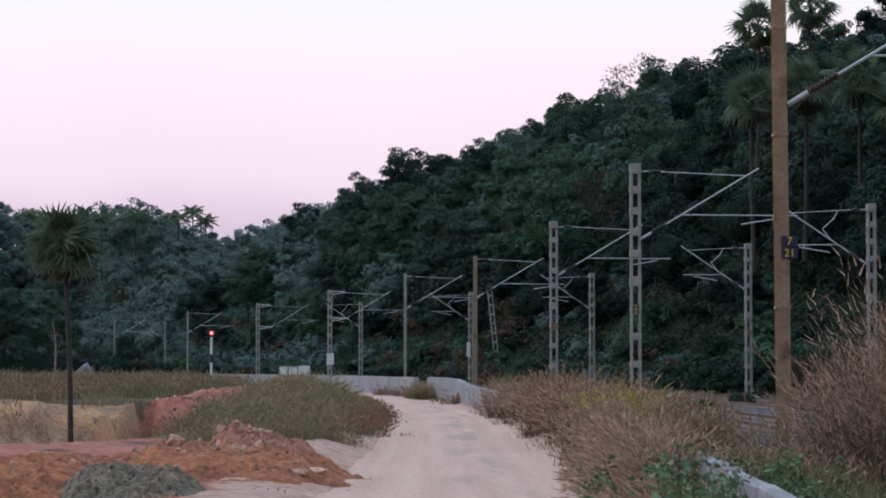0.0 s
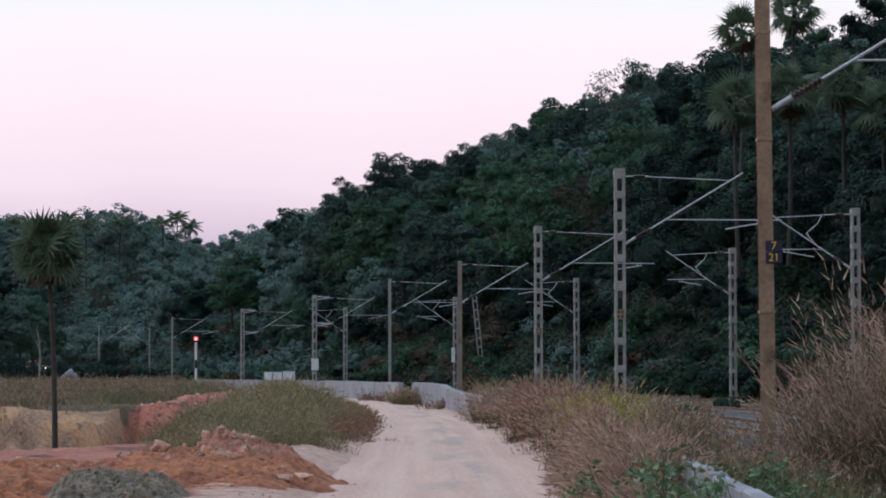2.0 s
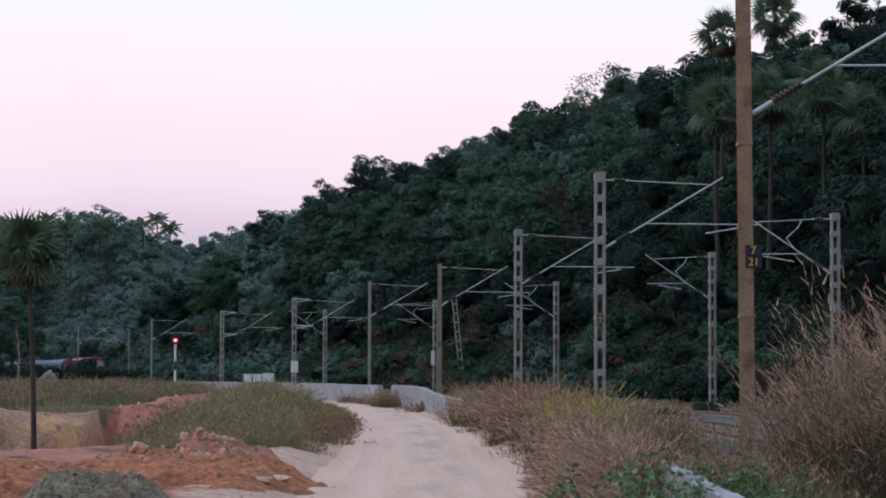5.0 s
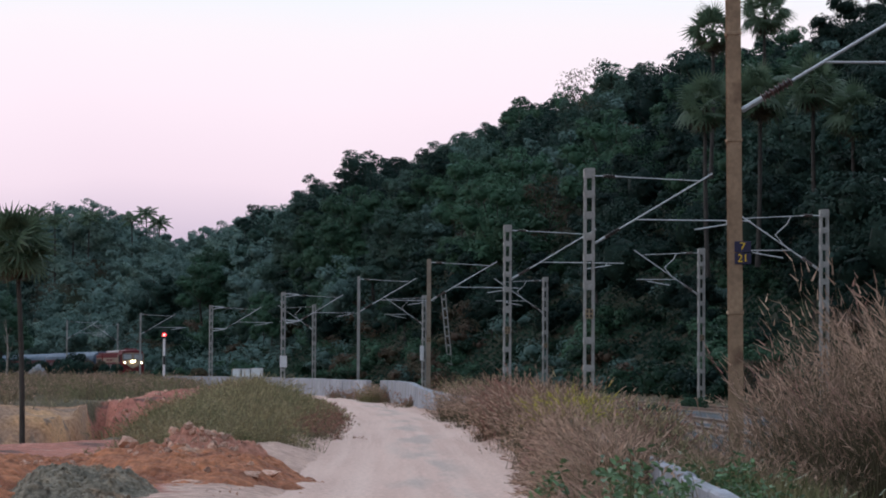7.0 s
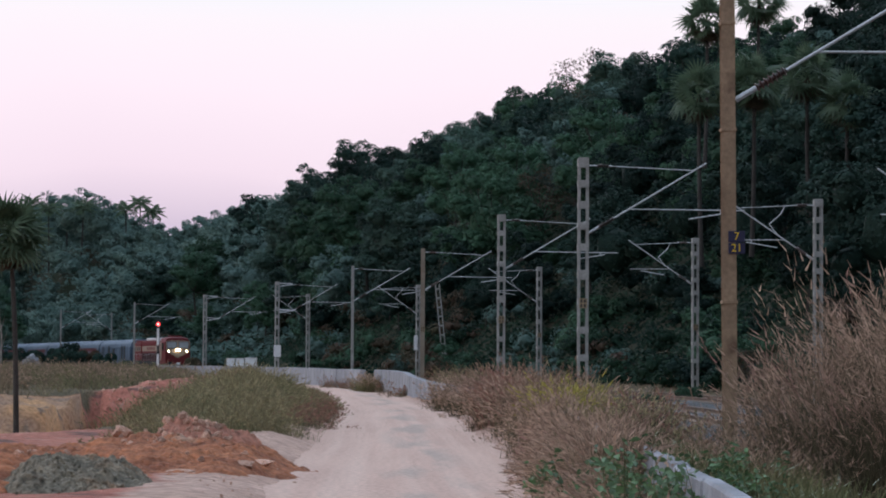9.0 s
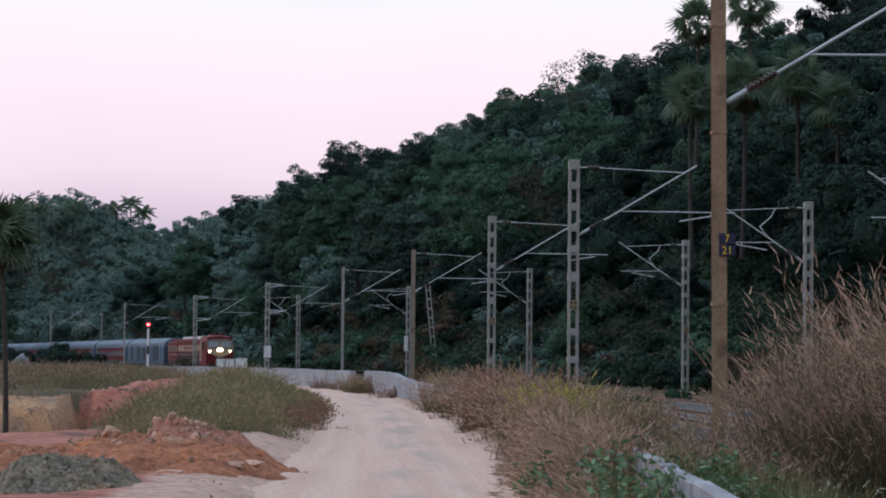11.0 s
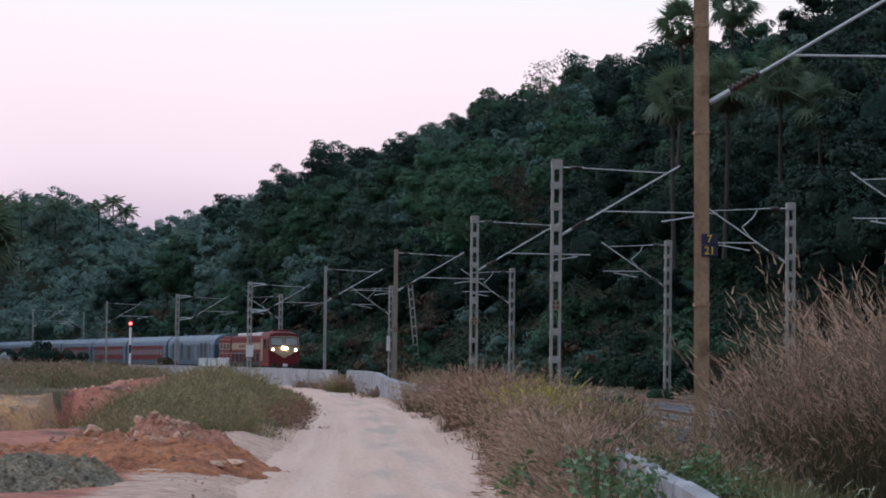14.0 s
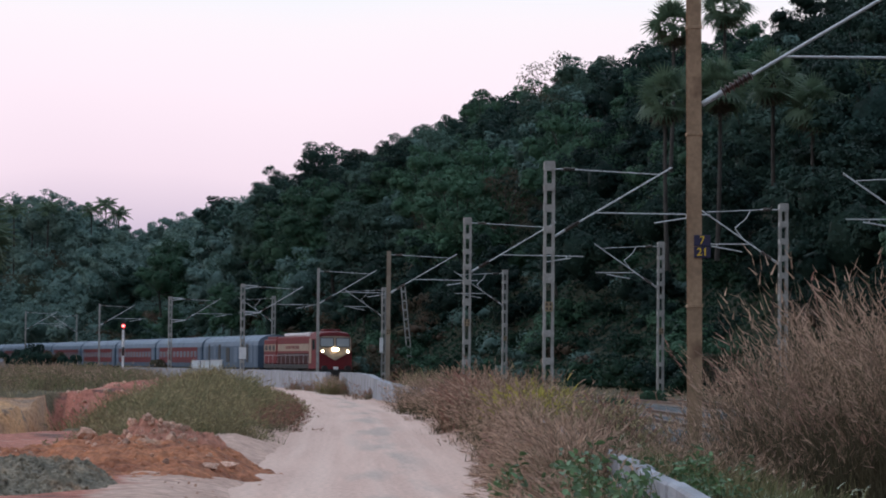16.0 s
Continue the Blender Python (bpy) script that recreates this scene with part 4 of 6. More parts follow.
def build_coach(red):
    name = "passenger coach in dark red with grey ends and roof" if red else "blue-grey generator van with dark louvres"
    co = thing("passenger_coach" if red else "generator_van", name, "railway coach" if red else "railway van", "train")
    w, h = 1.6, 11.6
    part("body", box(B(), -w, w, -h, h, 1.02, 3.05, 0.03), M["coach_grey"], co)
    _, arch = coach_shell(w)
    prof = [(-w + 0.01, 3.052)] + arch + [(w - 0.01, 3.052)]
    part("roof", loft(B(), [[(x, -h + 0.05, z) for x, z in prof], [(x, h - 0.05, z) for x, z in prof]]), M["coach_roof"], co, "ribbed blue-grey roof")
    part("underframe", box(B(), -1.3, 1.3, -h + 0.4, h - 0.4, 0.85, 1.01), M["under"], co)
    for y in (-3.6, 0.2, 3.4):
        part("equipment_box", box(B(), -1.25, 1.25, y - 1.1, y + 1.1, 0.4, 0.85, 0.05), M["under"], co)
    bogie(co, -8.2, 2, 2.6)
    bogie(co, 8.2, 2, 2.6)
    for sy in (-1, 1):
        part("gangway", box(B(), -0.75, 0.75, *sorted((sy * h, sy * (h + 0.32))), 1.1, 3.3, 0.05), M["under"], co, "black rubber gangway")
    for sx in (-1, 1):
        o = sx * w
        if red:
            pan = part("side_panel", box(B(), *sorted((o + sx * 0.003, o + sx * 0.014)), -9.6, 9.6, 1.45, 2.98), M["coach_red"], co, "dark red side")
            for k in range(11):
                y = -8.7 + k * 1.74
                wd = part("window", box(B(), *sorted((o + sx * 0.016, o + sx * 0.026)), y - 0.46, y + 0.46, 2.02, 2.58, 0.01), M["coach_roof"], pan, "pale framed window")
                part("pane", box(B(), *sorted((o + sx * 0.027, o + sx * 0.032)), y - 0.36, y + 0.36, 2.10, 2.50), M["pane_light"], wd)
        else:
            for k, (y, ww) in enumerate(((-9.2, 0.6), (-7.4, 0.9), (-5.6, 0.9), (-2.8, 1.5), (0.6, 1.5), (4.2, 0.9), (6.2, 0.9), (8.8, 0.6))):
                part("louvre", box(B(), *sorted((o + sx * 0.003, o + sx * 0.03)), y - ww / 2, y + ww / 2, 1.5, 3.2 if ww < 1.2 else 2.9), M["black_paint"] if k % 3 else M["coach_roof"], co)
        for sy in (-1, 1):
            part("door", box(B(), *sorted((o + sx * 0.003, o + sx * 0.02)), sy * 10.55 - 0.42, sy * 10.55 + 0.42, 1.15, 3.0, 0.01), M["coach_roof"], co)
    for k in range(9):
        y = -9.6 + k * 2.4
        part("roof_rib", loft(B(), [[(x * 1.008, y, 3.05 + (z - 3.05) * 1.012) for x, z in prof], [(x * 1.008, y + 0.08, 3.05 + (z - 3.05) * 1.012) for x, z in prof]]), M["coach_roof"], co)
    return co


loco = build_loco()
van = build_coach(False)
coach = build_coach(True)
LONG = 1.15                                       # the locomotive is a long type, over 21 m


def stretch(ob):
    """Lengthens the body parts of the locomotive; round and small ones only move along."""
    for ch in ob.children_recursive:
        co = np.array([v.co[:] for v in ch.data.vertices])
        if ch.name.split(".")[0] in ("wheel", "axle_box", "headlight", "marker_lamp", "buffer", "coupler", "windscreen", "window_seal", "nose_panel", "plough"):
            co[:, 1] += (LONG - 1) * co[:, 1].mean()
        else:
            co[:, 1] *= LONG
        if ch.name.split(".")[0] in ("headlight", "marker_lamp", "windscreen", "window_seal", "nose_panel", "buffer", "coupler", "plough"):
            co[:, 1] += -9.3 * (LONG - 1) - (LONG - 1) * co[:, 1].mean() / LONG
        ch.data.vertices.foreach_set("co", co.astype(np.float32).ravel())
        ch.data.update()


stretch(loco)
L_HALF = 9.3 * LONG
TRAIN = [(loco, L_HALF, 6.8), (van, 2 * L_HALF + 12.5, 8.2), (coach, 2 * L_HALF + 12.5 + 24.0, 8.2)]
for k in range(6):
    TRAIN.append((copy_thing(coach, Matrix()), TRAIN[-1][1] + 24.0, 8.2))


def nose(t):
    """Metres along the line at which the nose stands."""
    return 446.16 - 36.835 * t + 1.66299 * t * t - 0.03518 * t ** 3


def motions():
    for ob, back, half in TRAIN:
        rows = []
        for k in range(33):
            t = k * 0.5
            s = nose(t) + back
            a, b = line(s - half, 2.65)[0], line(s + half, 2.65)[0]
            d = b - a
            rows.append((t, pose((a.x + b.x) / 2, (a.y + b.y) / 2, 0.0, 0, 0, math.degrees(math.atan2(-d.x, d.y)))))
        walk(ob, rows)

# ---------------------------------------------------------------- woods


def crown_points(n, lobes, spread=0.35):
    """Leaf places on the outer skins of a crown's clumps (x, y, z, r, squash), and the way out of the clump."""
    L = np.array(lobes)
    p = L[:, 3] ** 2
    m = 4 * n
    k = rng.choice(len(L), m, p=p / p.sum())
    d = unit(rng.normal(size=(m, 3)))
    r = L[k, 3] * (1 - spread * rng.random(m) ** 1.8) * (1 + 0.06 * rng.normal(size=m))
    P = L[k, :3] + d * r[:, None] * np.stack([np.ones(m), np.ones(m), L[k, 4]], 1)
    near = np.full(m, 9.0)
    for q in L:
        np.minimum(near, np.linalg.norm((P - q[:3]) / (q[3], q[3], q[3] * q[4]), axis=1), out=near)
    good = np.nonzero(((near > 0.80) | ((near > 0.55) & (rng.random(m) < 0.25))) & ((d[:, 2] > -0.25) | (rng.random(m) < 0.22)))[0]
    good = np.resize(good, n)
    return P[good], d[good]


def lobes_of(height, radius, n, seed, small=5):
    """The clumps of a rounded crown: a body, large boughs around it, and smaller tufts on each bough."""
    r = np.random.default_rng(seed)
    out = [(0, 0, height * 0.60, radius * 0.62, 1.15)]
    for k in range(n):
        a = k * 2.4 + r.uniform(-0.5, 0.5)
        f = (k + 0.5) / n
        z = height * (0.36 + 0.60 * f) + r.uniform(-0.4, 0.4)
        rho = radius * 0.66 * math.cos(1.3 * f ** 1.4) * r.uniform(0.7, 1.2)
        x, y, R = rho * math.cos(a), rho * math.sin(a), radius * r.uniform(0.28, 0.42) * (1.08 - 0.35 * f)
        out.append((x, y, z, R, r.uniform(0.7, 0.9)))
        for _ in range(small):
            b, up = a + r.uniform(-1.7, 1.7), r.uniform(-0.1, 1.0)
            c = math.cos(up) * R * 0.95
            out.append((x + c * math.cos(b), y + c * math.sin(b), z + R * 0.85 * math.sin(up), R * r.uniform(0.32, 0.52), r.uniform(0.65, 0.9)))
    return out


ICO_V = np.array([(0, 0, 1)] + [(0.894 * math.cos(radians(72 * k)), 0.894 * math.sin(radians(72 * k)), 0.447) for k in range(5)]
                 + [(0.894 * math.cos(radians(72 * k + 36)), 0.894 * math.sin(radians(72 * k + 36)), -0.447) for k in range(5)] + [(0, 0, -1)])
ICO_F = np.array([(0, 1 + k, 1 + (k + 1) % 5, 0) for k in range(5)] + [(1 + k, 6 + k, 1 + (k + 1) % 5, 1 + k) for k in range(5)]
                 + [(6 + k, 6 + (k + 1) % 5, 1 + (k + 1) % 5, 6 + k) for k in range(5)] + [(11, 6 + (k + 1) % 5, 6 + k, 11) for k in range(5)])[:, :3]


def cores(lobes, f=0.70):
    """The dense leafy inside of the crown's lower clumps."""
    top = max(q[2] for q in lobes)
    lobes = [q for q in lobes if q[2] < 0.90 * top]
    V = np.concatenate([ICO_V * r * f * [1, 1, q] * rng.uniform(0.8, 1.1, (12, 1)) + [x, y, z] for x, y, z, r, q in lobes])
    F = np.concatenate([ICO_F + 12 * k for k in range(len(lobes))])
    return V, F


def build_tree(name, label, height, radius, n, leaves, size, mat, seed, bark="bark"):
    tr = thing(name, label, "tree", "trees on the wooded hill")
    lobes = lobes_of(height, radius, n, seed)
    rr = random.Random(seed)
    bm = B()
    bend = Vector((rr.uniform(-0.5, 0.5), rr.uniform(-0.5, 0.5), height * 0.45))
    tube(bm, (0, 0, -1.0), bend * 0.5, 0.20, 0.16, 7)
    tube(bm, bend * 0.5, bend, 0.16, 0.12, 7)
    for x, y, z, r, q in lobes[::6]:
        mid = bend.lerp(Vector((x, y, z)), 0.5) + Vector((0, 0, -0.3))
        tube(bm, bend, mid, 0.09, 0.06, 5)
        tube(bm, mid, (x, y, z + r * 0.3), 0.06, 0.02, 5)
    part("trunk", bm, M[bark], tr)
    P, d = crown_points(leaves, lobes)
    V, F = cards(P, size * rng.uniform(0.7, 1.4, len(P)), size * 0.8 * rng.uniform(0.7, 1.3, len(P)), d + [0, 0, 0.3], 0.2, 0.35)
    pieces = [(V, F, 0)] + ([(*cores(lobes), 0)] if leaves > 2000 else [])
    V, F, I = join(pieces)
    part("crown", np_mesh("crown", V, F, [M[mat]], I), None, tr)
    return tr


def fan_leaf_mesh(name, mat, spread=150, n=22, length=1.15, droop=0.35, stalk=0.6, hang=35, web=0.55):
    """A fan palm's leaf: a stalk along x and a pleated round blade whose segments part towards their tips."""
    a = np.radians(np.linspace(-spread / 2, spread / 2, 2 * n + 1))
    L = length * (0.72 + 0.28 * np.cos(a * 0.8))
    pleat = np.where(np.arange(2 * n + 1) % 2, 0.035, -0.035)

    def ring(r):
        return np.stack([r * np.cos(a), r * np.sin(a), pleat * r / length - droop * r * r / length], 1)
    inner, outer = ring(0.12 * L), ring(web * L)
    tips = ring(L)[1::2]
    tips[:, 2] -= droop * 0.35 * length
    c, t = math.cos(radians(hang)), math.sin(radians(hang))
    turn = np.array([[c, 0, t], [0, 1, 0], [-t, 0, c]])
    m = 2 * n + 1
    V = np.concatenate([inner, outer, tips]) @ turn.T + [stalk, 0, 0]
    V = np.concatenate([V, [[0, -0.03, 0], [0, 0.03, 0], [stalk + 0.1, 0.02, -0.02], [stalk + 0.1, -0.02, -0.02]]])
    k = np.arange(m - 1)
    F = np.concatenate([np.stack([k, m + k, m + k + 1], 1), np.stack([k, m + k + 1, k + 1], 1),
                        np.stack([m + 2 * np.arange(n), 2 * m + np.arange(n), m + 2 * np.arange(n) + 1], 1),
                        np.stack([m + 2 * np.arange(n) + 1, 2 * m + np.arange(n), m + 2 * np.arange(n) + 2], 1)])
    e = 2 * m + n
    F = np.concatenate([F, [[e, e + 1, e + 2], [e, e + 2, e + 3]]])
    return np_mesh(name, V, F, [M[mat]])


def build_fan_palm(label, height, trunk_r, leaves, scale, seed, dead=16, group=""):
    rr = random.Random(seed)
    pm = thing("fan_palm", label, "palm tree", group)
    bm = B()
    pts = [Vector((0.16 * math.sin(1.1 * k / 9 * 2), 0, height * k / 9)) for k in range(10)]
    for k in range(9):
        tube(bm, pts[k], pts[k + 1], trunk_r * (1.25 - 0.045 * k if k else 1.45), trunk_r * (1.25 - 0.045 * (k + 1)), 9)
    part("trunk", bm, M["bark"], pm, "slender grey-brown ringed trunk")
    top = pts[-1]
    greens = [fan_leaf_mesh("frond", "palm_leaf", 190 + 25 * k, 12, 0.80 + 0.05 * k, 0.08 + 0.12 * k, 0.72, 10 * k, 0.42) for k in range(3)]
    brown = fan_leaf_mesh("dead_frond", "palm_dead", 90, 9, 0.85, 0.5, 0.6, 45, 0.4)

    def leaf(name, me, az, el, s):
        ob = new(name, me)
        ob.parent = pm
        ob.matrix_basis = Matrix.Translation(top + Vector((0, 0, rr.uniform(-0.25, 0.15)))) @ Matrix.Rotation(az, 4, "Z") @ Matrix.Rotation(-el, 4, "Y") @ Matrix.Rotation(rr.uniform(-1.25, 1.25), 4, "X") @ Matrix.Scale(s, 4)
    for k in range(leaves):
        f = (k + 0.5) / leaves
        leaf("frond", greens[k % 3], k * 2.399, radians(84 - 132 * f) + rr.uniform(-0.12, 0.12), scale * rr.uniform(0.85, 1.15))
    for k in range(dead):
        leaf("dead_frond", brown, k * 2.399 + 1, radians(-52 - 32 * rr.random()), scale * rr.uniform(0.8, 1.1))
    return pm


def build_woods():
    protos = [
        build_tree("tree", "dark green broadleaf tree on the hillside", 12.0, 4.4, 12, 7200, 0.25, "leaf_dark", 1),
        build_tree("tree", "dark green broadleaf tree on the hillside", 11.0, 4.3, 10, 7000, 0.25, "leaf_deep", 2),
        build_tree("tree", "tall dark broadleaf tree on the hillside", 14.0, 4.2, 14, 7400, 0.25, "leaf_dark", 3),
        build_tree("tree", "fresh green rounded tree on the hillside", 11.5, 4.0, 13, 7200, 0.24, "leaf_mid", 4),
        build_tree("tree", "brownish thinly leaved tree on the hillside", 12.0, 4.2, 14, 1900, 0.24, "leaf_brown", 5),
        build_tree("tree", "broadleaf tree with haze-greyed leaf colour on the hillside", 11.5, 4.2, 12, 7200, 0.25, "leaf_hazed", 6)]
    spots = []
    rr = random.Random(11)
    tries = 0
    while len(spots) < 140 and tries < 40000:
        tries += 1
        s = rr.uniform(0, 340)
        off = 13.5 + 62 * rr.random() ** 1.1
        p, a = line(s, off)
        if not -0.15 < p.x / p.y < 0.24 or p.y > 440:
            continue
        gap = 6.2 + 0.01 * off
        if all((p.x - q[0]) ** 2 + (p.y - q[1]) ** 2 > gap * gap for q in spots):
            spots.append((p.x, p.y, off))
    # the stand on the open side, left of the line
    for x, y, big in ((-54, 318, 1.01), (-51, 326, 1.02), (-57, 330, 1.05), (-60, 345, 1.1), (-53, 352, 1.04), (-62, 360, 1.2), (-66, 375, 1.3), (-58, 384, 1.15)):
        spots.append((x, y, 100 + big))
    # the knot of tall trees on the ridge's shoulder, and a few that stand out of the skyline
    for x, y, top in ((22.4, 330, 39.5), (24.9, 331, 43.0), (28.2, 327, 43.2), (6.6, 372, 36.5), (-2.6, 400, 34.5), (-12.4, 424, 32.5), (36.5, 300, 40.8), (41.0, 286, 41.0)):
        spots.append((x, y, 100 + (top - float(land(x, y))) / 13.0))
    done = set()
    for x, y, off in spots:
        # past 235 m paler and greyed leaves prevail, in place of haze
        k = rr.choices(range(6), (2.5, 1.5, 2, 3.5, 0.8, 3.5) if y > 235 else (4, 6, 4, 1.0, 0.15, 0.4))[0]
        sc = off - 100 if off > 100 else rr.uniform(0.7, 1.2) * (0.5 if off < 19 else 1.0)
        m = pose(x, y, float(land(x, y)) - 0.3, rr.uniform(-4, 4), rr.uniform(-4, 4), rr.uniform(0, 360))
        ob = protos[k] if k not in done else copy_thing(protos[k], Matrix())
        done.add(k)
        ob.matrix_basis = m @ Matrix.Scale(sc, 4)

    for x, y, top in ((-4.8, 300, 22.0), (3.6, 303, 24.5), (-8.6, 312, 20.5), (9.0, 240, 19.0), (33.5, 235, 30.3), (38.0, 240, 30.8), (29.0, 225, 25.5), (14.5, 290, 26.0)):
        z = float(land(x, y))
        copy_thing(protos[3], pose(x, y, z - 0.3, 0, 0, 20 * y)).matrix_basis @= Matrix.Scale((top - z) / 10.8 / protos[3].scale[0], 4)
        spots.append((x, y, 0))

    # the woods beyond, too many to count
    pieces, far = [], []
    near = np.array([q[:2] for q in spots])
    tries = 0
    while len(far) < 520 and tries < 60000:
        tries += 1
        y = rr.choice((rr.uniform(95, 600), rr.uniform(400, 580)))
        x = y * rr.uniform(-0.205, 0.26)
        u = float(beside(x, y))
        h = float(hill(x, y))
        if abs(u) < (0 if y > 512 else 5.5 if y > 435 else 7.5 if y > 400 else 13) or (h < 0.8 and y < 400) or u > 95 or (y > 400 and x > -20 and h < 0.8):
            continue
        if ((near - (x, y)) ** 2).sum(1).min() < 24 or any((x - q[0]) ** 2 + (y - q[1]) ** 2 < 24 for q in far):
            continue
        far.append((x, y))
        H, Rr = rr.uniform(8.5, 12.5), rr.uniform(3.2, 4.3)
        n = 3800 if y < 230 else 1600 if y < 380 else 1300
        big = 0.26 if y < 230 else 0.38 if y < 380 else 0.43
        lobes = lobes_of(H, Rr, 7, rr.randrange(10 ** 6), 4)
        P, d = crown_points(n, lobes)
        base = np.array([x, y, float(land(x, y)) - 0.6])
        V, F = cards(P + base, big * rng.uniform(0.7, 1.3, n), 0.8 * big * rng.uniform(0.7, 1.3, n), d + [0, 0, 0.3], 0.2, 0.35)
        # with distance, leaf colours that carry painted haze
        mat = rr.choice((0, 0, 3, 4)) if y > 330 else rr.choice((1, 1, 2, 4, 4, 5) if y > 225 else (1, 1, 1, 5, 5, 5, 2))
        pieces.append((V, F, mat))
        V, F = cores(lobes)
        pieces.append((V + base, F, mat))
    for k in range(100):                              # the rows that close the valley behind the line
        x, y = -128 + 1.7 * (k % 50) + rr.uniform(-1, 1), (524 if k < 50 else 500) + 8 * (k % 3) + rr.uniform(-2, 2)
        u = abs(float(beside(x, y)))
        if k >= 50 and u < 6:
            continue
        lobes = lobes_of(rr.uniform(13, 15.5) if u < 20 else rr.uniform(7, 9.5), rr.uniform(3.4, 4.4), 8, rr.randrange(10 ** 6), 4)
        lobes = [(p, q, z - 2.4, r, f) for p, q, z, r, f in lobes]
        base = np.array([x, y, float(land(x, y)) - 0.6])
        P, d = crown_points(1100, lobes)
        V, F = cards(P + base, 0.42 * rng.uniform(0.7, 1.3, 1100), 0.34 * rng.uniform(0.7, 1.3, 1100), d + [0, 0, 0.3], 0.2, 0.35)
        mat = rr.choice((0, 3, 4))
        pieces.append((V, F, mat))
        V, F = cores(lobes)
        pieces.append((V + base, F, mat))
    n = 60000                                         # undergrowth between the far trees
    y = rng.uniform(300, 560, n)
    x = y * rng.uniform(-0.21, 0.02, n)
    ok = (np.abs(beside(x, y)) > 7) & (hill(x, y) > 0.4)
    x, y = x[ok], y[ok]
    n = len(x)
    z = land(x, y) + rng.uniform(0.1, 1.0, n) + 0.9 * np.maximum(0, fbm(x, y, 7, 2.0))
    V, F = cards(np.stack([x, y, z], 1), 0.75 * rng.uniform(0.6, 1.4, n), 0.6 * rng.uniform(0.6, 1.4, n), np.tile([0, -0.5, 1.0], (n, 1)), 0.2, 0.6)
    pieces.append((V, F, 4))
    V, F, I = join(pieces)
    tagged(new("distant_woods", np_mesh("distant_woods", V, F, [M[k] for k in ("wood_far", "leaf_dark", "leaf_mid", "hazy_wood_pale", "hazy_wood_dark", "leaf_deep")], I)), "green woods over the hillside, far leaves coloured paler as in haze", "woods", kind="stuff")

    # scrub and creepers that clothe the slope's foot: a thin carpet and rounded thickets
    def on_slope(n, far, reach):
        s, off = rng.uniform(0, far, n), 8.8 + reach * rng.random(n) ** 1.3
        a = np.minimum(s, S_TAN) / R_LINE
        x = X_LINE - R_LINE * (1 - np.cos(a)) - np.maximum(s - S_TAN, 0) * np.sin(a) + off * np.cos(a)
        y = Y_LINE + R_LINE * np.sin(a) + np.maximum(s - S_TAN, 0) * np.cos(a) + off * np.sin(a)
        return x, y, land(x, y), off

    n = 110000
    x, y, z, _ = on_slope(n, 330, 26)
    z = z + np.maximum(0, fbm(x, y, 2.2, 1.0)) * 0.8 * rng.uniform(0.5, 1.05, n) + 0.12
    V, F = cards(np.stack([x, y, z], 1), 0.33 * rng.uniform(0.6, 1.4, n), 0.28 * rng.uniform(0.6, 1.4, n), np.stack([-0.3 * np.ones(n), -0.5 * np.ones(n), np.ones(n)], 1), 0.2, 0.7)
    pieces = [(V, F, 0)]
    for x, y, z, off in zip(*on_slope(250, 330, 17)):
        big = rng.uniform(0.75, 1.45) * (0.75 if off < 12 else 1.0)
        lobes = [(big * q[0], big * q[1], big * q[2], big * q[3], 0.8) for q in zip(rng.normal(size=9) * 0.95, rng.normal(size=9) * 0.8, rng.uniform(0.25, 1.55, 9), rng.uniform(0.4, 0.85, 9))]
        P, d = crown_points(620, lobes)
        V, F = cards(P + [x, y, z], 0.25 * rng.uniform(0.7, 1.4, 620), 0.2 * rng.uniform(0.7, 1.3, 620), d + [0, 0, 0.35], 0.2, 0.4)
        # past 170 m some thickets take a haze-toned leaf colour
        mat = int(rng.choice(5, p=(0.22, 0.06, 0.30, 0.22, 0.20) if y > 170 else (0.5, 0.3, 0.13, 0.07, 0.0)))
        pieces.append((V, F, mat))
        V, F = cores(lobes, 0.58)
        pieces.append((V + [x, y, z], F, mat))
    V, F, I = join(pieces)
    tagged(new("hillside_scrub", np_mesh("hillside_scrub", V, F, [M[k] for k in ("shrub", "leaf_deep", "leaf_mid", "leaf_brown", "hazy_wood_dark")], I)), "green scrub and creepers at the foot of the hill", "scrub", kind="stuff")


build_woods()

palm = build_fan_palm("tall fan palm with drooping fronds beside the earth cut", 7.40, 0.085, 60, 0.98, 3, 34)
palm.matrix_basis = pose(-12.86, 90.0, -1.75, 0, -3.4, 0)
hp = build_fan_palm("fan palm with hanging dead fronds among hillside trees", 10.0, 0.12, 38, 1.35, 5, 24, "palms on the hill")
# where the hill palms' crowns stand: (x, y, height of the crown's middle)
HILL_PALMS = [(20.9, 150.0, 17.6), (18.0, 150.0, 17.0), (21.2, 175.0, 24.6), (25.0, 175, 25.9), (26.5, 150, 16.6), (29.7, 150, 17.6), (24.6, 152, 18.4)]
for k, (x, y, z) in enumerate(HILL_PALMS):
    m = pose(x, y, z - 10.0, 0, 0, x * 50)
    if k:
        copy_thing(hp, m)
    else:
        hp.matrix_basis = m


